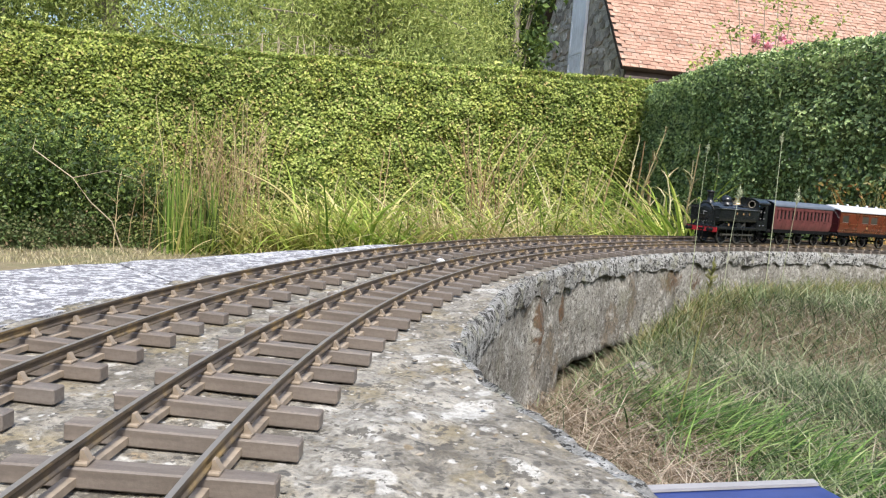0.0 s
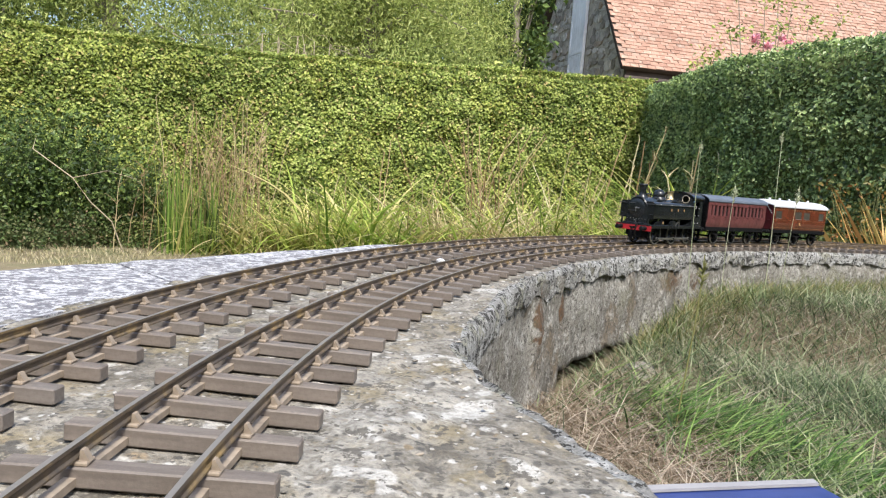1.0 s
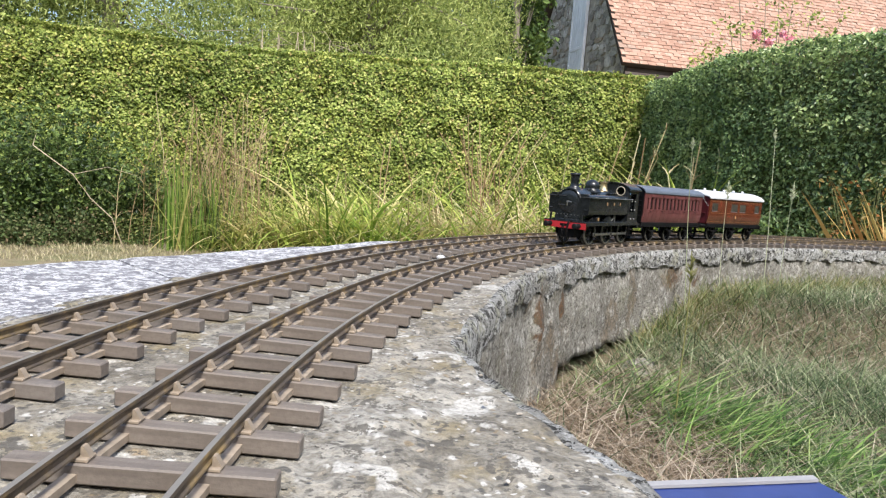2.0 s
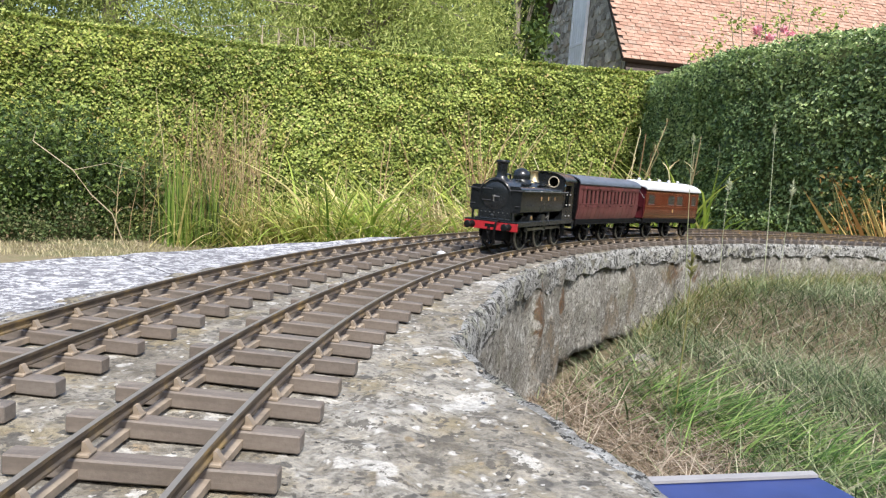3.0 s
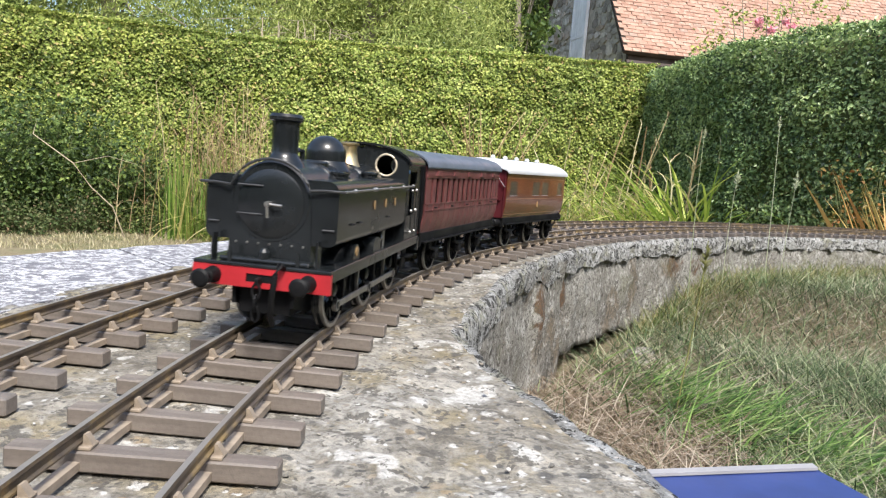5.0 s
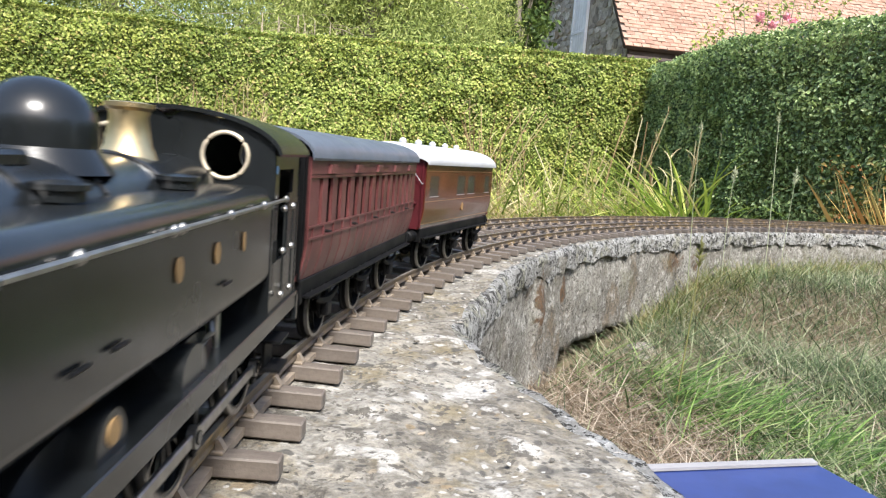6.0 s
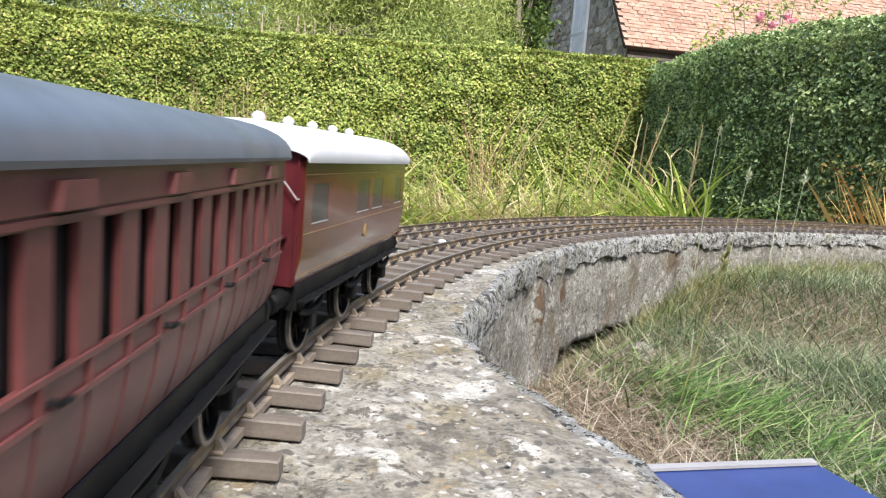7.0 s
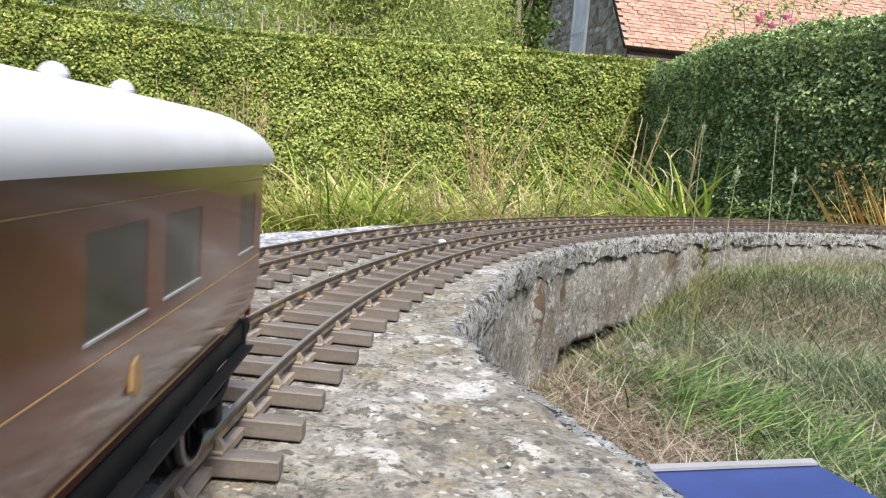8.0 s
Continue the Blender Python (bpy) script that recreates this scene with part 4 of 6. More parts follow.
    # pannier tanks
    for sg in (-1, 1):
        o = []
        for cy, cz_, a0, a1 in ((.0318, .0822, 0, 90), (.0150, .0846, 90, 130)):
            r = .0064 if cy > .02 else .0040
            for a in np.linspace(a0, a1, 7):
                o.append((sg * (cy + r * math.cos(radians(a))), cz_ + r * math.sin(radians(a))))
        o += [(sg * .0120, .0700), (sg * .0205, .0528)]
        for a in np.linspace(-90, 0, 6):
            o.append((sg * (.0334 + .0048 * math.cos(radians(a))), .0576 + .0048 * math.sin(radians(a))))
        bm = bmesh.new()
        extrude(bm, o, "x", -.0622, .1120)
        tank = part("pannier_tank", bm, BLACK, root, "black riveted pannier tank", smooth=True)
        for x, w in ((.036, .0024), (.006, .0024), (-.022, .0017)):
            bm = bmesh.new()
            y = sg * .0386
            extrude(bm, [(x + w * math.cos(a), .0734 + .0031 * math.sin(a)) for a in np.linspace(0, 2 * math.pi, 12, endpoint=False)], "y", min(y, y + sg * .0003), max(y, y + sg * .0003))
            part("tank_marking", bm, GOLD, tank, "worn gilt marking as a plain shape")
        bm = bmesh.new()
        for x0, z in ((.088, .0640), (.072, .0640), (.0, .0635)):
            rod(bm, (x0, sg * .0390, z), (x0 - .007, sg * .0390, z), .0005, 6)
        part("tank_step", bm, SOOT, tank)
        bm = bmesh.new()
        rod(bm, (.1126, sg * .030, .0620), (.1126, sg * .0365, .0620), .0006, 6)
        part("lamp_iron", bm, DULL_STEEL, tank)
        # handrail along the tank
        knob_rail(root, [(.113, sg * .0405, .0835), (.05, sg * .0405, .0835), (0, sg * .0405, .0835), (-.076, sg * .0405, .0835)], .0007,
                  [(x, sg * .0402, .0835) for x in (.088, .045, .040, .0, -.040, -.076)])
        # splashers, toolbox, sandbox
        for x in (.073, 0, -.073):
            bm = bmesh.new()
            extrude(bm, [(x + .019 * math.cos(a), .0412 + .0075 * math.sin(a)) for a in np.linspace(0, math.pi, 13)], "y", min(sg * .022, sg * .031), max(sg * .022, sg * .031))
            part("splasher", bm, BLACK, root)
        bm = bmesh.new()
        extrude(bm, [(.066 + .0065 * math.cos(a), .0412 + .002 + .0075 * math.sin(a)) for a in np.linspace(0, math.pi, 11)] + [(.0595, .0412), (.0725, .0412)], "y", min(sg * .027, sg * .037), max(sg * .027, sg * .037))
        sandbox = part("sandbox", bm, BLACK, root)
        bm = bmesh.new()
        y = sg * .0370
        extrude(bm, [(.066 + .0028 * math.cos(a), .0462 + .0028 * math.sin(a)) for a in np.linspace(0, 2 * math.pi, 14, endpoint=False)], "y", min(y, y + sg * .0004), max(y, y + sg * .0004))
        part("crest", bm, GOLD, sandbox, "round tan crest as a plain shape")
        bm = bmesh.new()
        extrude(bm, [(.018 + .0095 * math.cos(a), .0440 + .0070 * math.sin(a)) for a in np.linspace(0, math.pi, 13)] + [(.0085, .0412), (.0275, .0412)], "y", min(sg * .0255, sg * .0375), max(sg * .0255, sg * .0375))
        part("toolbox", bm, BLACK, root, "round-topped black toolbox", smooth=True)
        bm = bmesh.new()
        tube(bm, [(-.005, sg * .030, .0412), (-.010, sg * .033, .047), (-.018, sg * .030, .051), (-.030, sg * .028, .055)], [.0012] * 4, 7)
        tube(bm, [(-.016, sg * .033, .0412), (-.016, sg * .033, .053)], [.0010] * 2, 7)
        part("injector_pipe", bm, STEEL, root, "grey steel injector pipe")
        # cab side with its entrance
        bm = bmesh.new()
        y0, y1 = min(sg * .0368, sg * .0382), max(sg * .0368, sg * .0382)
        box(bm, -.072, -.063, y0, y1, .0412, .1000)
        box(bm, -.112, -.092, y0, y1, .0412, .0850)
        box(bm, -.112, -.099, y0, y1, .0850, .1000)
        box(bm, -.099, -.072, y0, y1, .0945, .1000)
        box(bm, -.092, -.072, y0, y1, .0412, .0600)
        side = part("cab_side", bm, BLACK, root)
        bm = bmesh.new()
        box(bm, -.0712, -.0645, min(sg * .0382, sg * .0386), max(sg * .0382, sg * .0386), .0600, .0680)
        part("side_plate", bm, SOOT, side, "dark plate with plain bar")
        bm = bmesh.new()
        y = sg * .0382
        extrude(bm, [(-.0672 + .0013 * math.cos(a), .0945 + .0016 * math.sin(a)) for a in np.linspace(0, 2 * math.pi, 14, endpoint=False)], "y", min(y, y + sg * .0003), max(y, y + sg * .0003))
        part("route_disc", bm, BLUE_MARK, side, "small pale blue disc")
        for x in (-.0750, -.0915):
            knob_rail(root, [(x, sg * .0402, .0460), (x, sg * .0402, .070), (x, sg * .0402, .0810)], .0004, [(x, sg * .0400, .0470), (x, sg * .0400, .0640), (x, sg * .0400, .0800)])
        # steps
        bm = bmesh.new()
        for x in (-.087,):
            box(bm, x - .007, x + .007, min(sg * .0330, sg * .0342), max(sg * .0330, sg * .0342), .014, .0392)
            for z in (.0145, .026):
                box(bm, x - .0085, x + .0085, min(sg * .0325, sg * .0405), max(sg * .0325, sg * .0405), z, z + .0012)
        part("cab_step", bm, SOOT, root)
        bm = bmesh.new()
        box(bm, .114, .120, min(sg * .0295, sg * .0305), max(sg * .0295, sg * .0305), .0412, .0560)
        box(bm, .1195, .1205, min(sg * .0185, sg * .0205), max(sg * .0185, sg * .0205), .0412, .049)
        part("lamp_bracket", bm, BLACK, root)
    # front handrail over the smokebox
    pts = [(.1130, .0420, .0835), (.1140, .030, .0835)] + [(.1150, .0235 * math.cos(a), .0770 + .0215 * math.sin(a)) for a in np.linspace(.28, math.pi - .28, 15)] + [(.1140, -.030, .0835), (.1130, -.0420, .0835)]
    bm = bmesh.new()
    tube(bm, pts, [.0008] * len(pts), 7)
    part("front_handrail", bm, DULL_STEEL, root, "arched dull steel handrail over the smokebox", smooth=True)
    # chimney, dome, valve, fillers
    bm = bmesh.new()
    turned(bm, [(.0125, .0925), (.0110, .0970), (.0086, .0995), (.0074, .1025), (.0075, .1130), (.0080, .1195), (.0096, .1202), (.0098, .1220), (.0086, .1238), (.0066, .1238), (.0064, .1130)], pose(.097, 0, 0), 32)
    part("chimney", bm, BLACK, root, "tall black chimney with a flared cap", smooth=True)
    bm = bmesh.new()
    turned(bm, [(.0172, .0930), (.0152, .0962), (.0134, .0990), (.0134, .1030)] + [(.0134 * math.cos(a), .1030 + .0125 * math.sin(a)) for a in np.linspace(.2, 1.5, 9)], pose(.024, 0, 0), 36)
    part("dome", bm, BLACK, root, "rounded black steam dome", smooth=True)
    bm = bmesh.new()
    turned(bm, [(.0098, .0930), (.0082, .0975), (.0070, .1000), (.0058, .1085), (.0062, .1105), (.0074, .1115), (.0074, .1128), (.0050, .1132)], pose(-.028, 0, 0), 28)
    valve = part("safety_valve", bm, BRASS, root, "polished brass safety valve cover", smooth=True)
    bm = bmesh.new()
    turned(bm, [(.0030, .0950), (.0030, .1010), (.0034, .1020), (.0034, .1032), (.001, .1034)], pose(-.037, -.008, 0), 14)
    part("whistle", bm, BRASS, valve)
    for x, y in ((.054, -.020), (.054, .020), (-.010, -.022), (-.010, .022)):
        bm = bmesh.new()
        turned(bm, [(.0052, .0890), (.0052, .0912), (.0060, .0914), (.0060, .0926), (.002, .0932)], pose(x, y, 0), 18)
        part("filler_cap", bm, BLACK, root)
    bm = bmesh.new()
    tube(bm, [(.062, -.009, .0955), (.062, -.009, .1035), (.052, -.009, .1045), (.044, -.009, .1040), (.044, -.009, .0955)], [.0018] * 5, 8)
    box(bm, .046, .060, -.010, .010, .0945, .0985, .001, 1)
    part("top_feed", bm, BLACK, root)
    # cab front, back, roof
    def arch(w, z0, eave, crown):
        return [(-w, z0), (w, z0), (w, eave)] + [(w * math.cos(a), eave + (crown - eave) * math.sin(a)) for a in np.linspace(.25, math.pi - .25, 13)] + [(-w, eave)]
    for x0, x1 in ((-.0640, -.0620), (-.1125, -.1110)):
        bm = bmesh.new()
        ring_y, zc, rr = .0205, .0985, .0078
        # plate built in strips round two round windows
        k = 26
        for sg in (-1, 1):
            inner = [(sg * ring_y + rr * math.cos(2 * math.pi * i / k), zc + rr * math.sin(2 * math.pi * i / k)) for i in range(k)]
            outer = []
            for i in range(k):
                a = 2 * math.pi * i / k
                c, s_ = math.cos(a), math.sin(a)
                t = 1e9
                for lo, hi, u, v0 in ((0.0, .0385, c, ring_y * 1.0),):
                    yy = sg * ring_y
                    lim_hi, lim_lo = (.0385, 0.0) if sg > 0 else (0.0, -.0385)
                    if c > 1e-6:
                        t = min(t, (lim_hi - yy) / c)
                    if c < -1e-6:
                        t = min(t, (lim_lo - yy) / c)
                top_at = lambda y: .1000 + .0130 * math.sqrt(max(0.0, 1 - (y / .0390) ** 2))
                if s_ > 1e-6:
                    tt = 0.0
                    while tt < t and zc + s_ * tt < top_at(sg * ring_y + c * tt):
                        tt += .0002
                    t = min(t, tt)
                if s_ < -1e-6:
                    t = min(t, (.080 - zc) / s_)
                outer.append((sg * ring_y + c * t, zc + s_ * t))
            for xa in (x0, x1):
                vi = [bm.verts.new((xa, *q)) for q in inner]
                vo = [bm.verts.new((xa, *q)) for q in outer]
                for i in range(k):
                    bm.faces.new((vi[i], vi[(i + 1) % k], vo[(i + 1) % k], vo[i]))
        box(bm, x0, x1, -.0385, .0385, .0412, .0802)
        wall = part("cab_end", bm, BLACK, root)
        for sg in (-1, 1):
            bm = bmesh.new()
            xf = x1 if x0 > -.1 else x0
            pts = [(xf, sg * ring_y + .0082 * math.cos(a), zc + .0082 * math.sin(a)) for a in np.linspace(0, 2 * math.pi, 33)]
            tube(bm, pts, [.0008] * 33, 8)
            part("window_rim", bm, RIM, wall, "pale brass window rim", smooth=True)
    bm = bmesh.new()
    o = [(.0415 * math.cos(a), .0995 + .0155 * math.sin(a)) for a in np.linspace(.06, math.pi - .06, 21)]
    o += [(.0405 * math.cos(a), .0985 + .0150 * math.sin(a)) for a in np.linspace(math.pi - .06, .06, 21)]
    extrude(bm, o, "x", -.1160, -.0600)
    part("cab_roof", bm, BLACK, root, "curved black cab roof", smooth=True)
    bm = bmesh.new()
    box(bm, -.1150, -.1040, -.036, .036, .0412, .0800, .002, 1)
    part("bunker", bm, BLACK, root)
    # wheels and coupling rods
    for x in (.073, 0, -.073):
        wheelset(root, x, R_LOCO, 14, BLACK, True)
    rods = []
    for sg in (-1, 1):
        bm = bmesh.new()
        box(bm, -.073, .073, -.0009, .0009, -.0020, .0020, .0004, 1)
        for x in (-.073, 0, .073):
            turned(bm, [(.0036, -.0014), (.0036, .0014)], pose(x, 0, 0, 90, 0, 0), 14)
        r = part("coupling_rod", bm, STEEL, root, "bright steel coupling rod")
        r.location = (0, sg * .0300, R_LOCO)
        rods.append((r, sg))
    for sg in (-1, 1):
        for x in (.073, 0, -.073):
            bm = bmesh.new()
            box(bm, x - .012, x - .009, min(sg * .028, sg * .0295), max(sg * .028, sg * .0295), .008, .034)
            rod(bm, (x - .0105, sg * .029, .010), (x - .024, sg * .029, .014), .0009, 6)
            part("brake_hanger", bm, SOOT, root)
    bm = bmesh.new()
    tube(bm, [(.1225, .013, .0405), (.129, .013, .043), (.1345, .013, .038), (.1350, .012, .028), (.1310, .010, .016), (.127, .010, .010)], [.0017] * 6, 8)
    part("vacuum_hose", bm, SOOT, root, smooth=True)
    return root, rods


def flank(bm, x0, x1, z0, z1, sg, y=.0372, t=.0016, wide=.0385):
    """A piece of carriage side; the foot of the side turns under."""
    a, b = sg * (y - t), sg * y
    before = len(bm.verts)
    box(bm, x0, x1, min(a, b), max(a, b), z0, z1)
    for v in list(bm.verts)[before:]:
        if v.co.z < .058:
            v.co.y -= sg * .0042 * ((.058 - v.co.z) / .018) ** 1.6


def flank_strip(bm, x0, x1, zs, sg, y=.0372, t=.0016):
    """One curved panel of carriage side from the levels zs."""
    def yy(z):
        return y - (.0042 * ((.058 - z) / .018) ** 1.6 if z < .058 else 0)
    o = [(sg * yy(z), z) for z in zs] + [(sg * (yy(z) - t), z) for z in zs[::-1]]
    extrude(bm, o, "x", x0, x1)


def arc_roof(half, w, eave, crown, thick, dome, seg=18):
    """A cambered roof shell; dome: length over which its ends curve down."""
    bm = bmesh.new()
    xs = [-half] + list(np.linspace(-half + .0015, -half + max(dome, .004), 7)) + list(np.linspace(half - max(dome, .004), half - .0015, 7)) + [half]
    upper, lower = [], []
    for x in xs:
        u = min(1.0, (half - abs(x)) / dome) if dome else 1.0
        k = math.sqrt(max(0.0, 1 - (1 - u) ** 2)) if dome else 1.0
        cr = eave + (crown - eave) * (.45 + .55 * k)
        upper.append([bm.verts.new((x, w * math.cos(a), eave + (cr - eave) * math.sin(a) ** .8)) for a in np.linspace(0, math.pi, seg)])
        lower.append([bm.verts.new((x, w * math.cos(a) * .985, eave - thick + (cr - eave) * math.sin(a) ** .8)) for a in np.linspace(0, math.pi, seg)])
    for g_, flip in ((upper, False), (lower, True)):
        for a, b in zip(g_, g_[1:]):
            for i in range(seg - 1):
                q = (a[i], a[i + 1], b[i + 1], b[i])
                bm.faces.new(q[::-1] if flip else q)
    for a, b, c, d in zip(upper, upper[1:], lower, lower[1:]):
        bm.faces.new((a[0], b[0], d[0], c[0])), bm.faces.new((a[-1], c[-1], d[-1], b[-1]))
    for k in (0, -1):
        for i in range(seg - 1):
            bm.faces.new((upper[k][i], lower[k][i], lower[k][i + 1], upper[k][i + 1]))
    return bm


def chassis(root, half, base, material=SOOT):
    bm = bmesh.new()
    for sg in (-1, 1):
        box(bm, -half + .002, half - .002, min(sg * .0315, sg * .0335), max(sg * .0315, sg * .0335), .0318, .0395, .0004, 1)
    box(bm, -half + .004, half - .004, -.0315, .0315, .0355, .0395)
    part("solebar", bm, material, root)
    for sg in (-1, 1):
        bm = bmesh.new()
        box(bm, -half + .006, half - .006, min(sg * .0335, sg * .0378), max(sg * .0335, sg * .0378), .0308, .0318)
        for x in np.linspace(-half + .02, half - .02, 6):
            box(bm, x - .001, x + .001, min(sg * .0325, sg * .0335), max(sg * .0325, sg * .0335), .0290, .0325)
        part("footboard", bm, material, root, "long dark footboard")
    for x, way in ((half - .002, 1), (-half + .002, -1)):
        bm = bmesh.new()
        box(bm, min(x, x - way * .003), max(x, x - way * .003), -.0345, .0345, .0280, .0400, .0004, 1)
        part("headstock", bm, material, root)
        buffers(root, x, way)
        hook(root, x, way)
    for x in (-base / 2, 0, base / 2):
        wheelset(root, x, R_CAR, 10, SOOT)
        for sg in (-1, 1):
            bm = bmesh.new()
            y0, y1 = min(sg * .0285, sg * .0300), max(sg * .0285, sg * .0300)
            extrude(bm, [(x - .012, .0330), (x - .0045, .0110), (x + .0045, .0110), (x + .012, .0330), (x + .008, .0330), (x + .002, .0200), (x - .002, .0200), (x - .008, .0330)], "y", y0, y1)
            box(bm, x - .004, x + .004, min(sg * .0295, sg * .0340), max(sg * .0295, sg * .0340), .0125, .0205, .0008, 1)
            pts = [(x + u * .019, sg * .0318, .0215 + .0035 * u * u) for u in np.linspace(-1, 1, 9)]
            tube(bm, pts, [.0013, .0016, .0019, .0022, .0024, .0022, .0019, .0016, .0013], 6)
            rod(bm, (x - .019, sg * .0318, .025), (x - .019, sg * .0318, .0330), .0008, 6)
            rod(bm, (x + .019, sg * .0318, .025), (x + .019, sg * .0318, .0330), .0008, 6)
            part("axle_guard", bm, material, root, "dark axle guard with leaf spring and axlebox")


def build_coach():
    half = .1345
    root = thing("carriage", "maroon panelled six-wheeled carriage with grey roof", "railway carriage")
    chassis(root, half, COACH_WB)
    n, x0, x1 = 15, -half + .006, half - .006
    step = (x1 - x0) / n
    for sg in (-1, 1):
        bm = bmesh.new()
        flank_strip(bm, -half, half, (.0395, .0440, .0480, .0520, .0580, .0660), sg)
        side = part("body_side", bm, MAROON, root, smooth=True)
        bm = bmesh.new()
        flank(bm, -half, half, .0890, .0995, sg)
        part("upper_panel", bm, MAROON, side)
        # piers between the windows
        for i in range(n + 1):
            bm = bmesh.new()
            c = x0 + i * step
            w = .0042 if 0 < i < n else .0075
            flank(bm, max(-half, c - w), min(half, c + w), .0660, .0890, sg)
            part("window_pier", bm, MAROON, side)
        bm = bmesh.new()
        y = sg * .0340
        box(bm, -half + .003, half - .003, min(y, y + sg * .0008), max(y, y + sg * .0008), .0640, .0905)
        part("window_glass", bm, DARK_GLASS, side, "dark window glass")
        # beading
        bm = bmesh.new()
        yb0, yb1 = min(sg * .0372, sg * .0379), max(sg * .0372, sg * .0379)
        for z in (.0598, .0655, .0895):
            box(bm, -half, half, yb0, yb1, z, z + .0011)
        for i in range(n + 1):
            c = x0 + i * step
            box(bm, c - .0005, c + .0005, yb0, yb1, .0609, .0655)
        part("beading", bm, MAROON, side)
        for i in range(n + 1):
            c = x0 + i * step
            bm = bmesh.new()
            flank_strip(bm, c - .0003, c + .0003, (.0410, .0440, .0480, .0520, .0580, .0598), sg, .0375, .001)
            part("panel_beading", bm, MAROON, side)
        # door vents and handles
        for i in range(1, n, 3):
            c = x0 + (i + .5) * step
            bm = bmesh.new()
            extrude(bm, [(c - .0065, .0915), (c + .0065, .0915), (c + .0055, .0960), (c - .0055, .0960)], "y", min(sg * .0372, sg * .0393), max(sg * .0372, sg * .0393))
            part("door_vent", bm, MAROON, side, "louvred door vent")
            bm = bmesh.new()
            rod(bm, (c + .0070, sg * .0380, .0625), (c + .0070, sg * .0400, .0625), .0008, 8)
            rod(bm, (c + .0070, sg * .0398, .0625), (c + .0030, sg * .0398, .0622), .0006, 6)
            part("door_handle", bm, SOOT, side, "small dark door handle")
        bm = bmesh.new()
        box(bm, -half, half, min(sg * .0372, sg * .0376), max(sg * .0372, sg * .0376), .0912, .0990)
        part("cornice_panel", bm, MAROON, side)
    for way in (-1, 1):
        bm = bmesh.new()
        x = way * half
        o = [(-.0332, .0395), (.0332, .0395), (.0366, .058), (.0366, .0990)] + [(.0366 * math.cos(a), .0990 + .0125 * math.sin(a)) for a in np.linspace(.2, math.pi - .2, 11)] + [(-.0366, .0990), (-.0366, .058)]
        extrude(bm, o, "x", min(x, x - way * .002), max(x, x - way * .002))
        end = part("body_end", bm, SOOT, root, "black carriage end")
        bm = bmesh.new()
        for k in range(5):
            box(bm, min(x, x + way * .0012), max(x, x + way * .0012), -.034 + k * .0168, -.0328 + k * .0168, .0410, .1000)
        for k, z in enumerate((.052, .062, .072, .082, .092)):
            box(bm, min(x, x + way * .004), max(x, x + way * .004), .024, .031, z, z + .001)
        part("end_beading", bm, SOOT, end)
        bm = bmesh.new()
        o = [(-.006, -.002), (.006, -.002), (.006, .002), (-.006, .002)]
        box(bm, min(x, x + way * .003), max(x, x + way * .003), -.010, -.004, .060, .066)
        part("end_lamp_iron", bm, SOOT, end)
    part("roof", arc_roof(half + .003, .0395, .0990, .1135, .0012, 0), GREY_ROOF, root, "dull grey cambered roof", smooth=True)
    return root


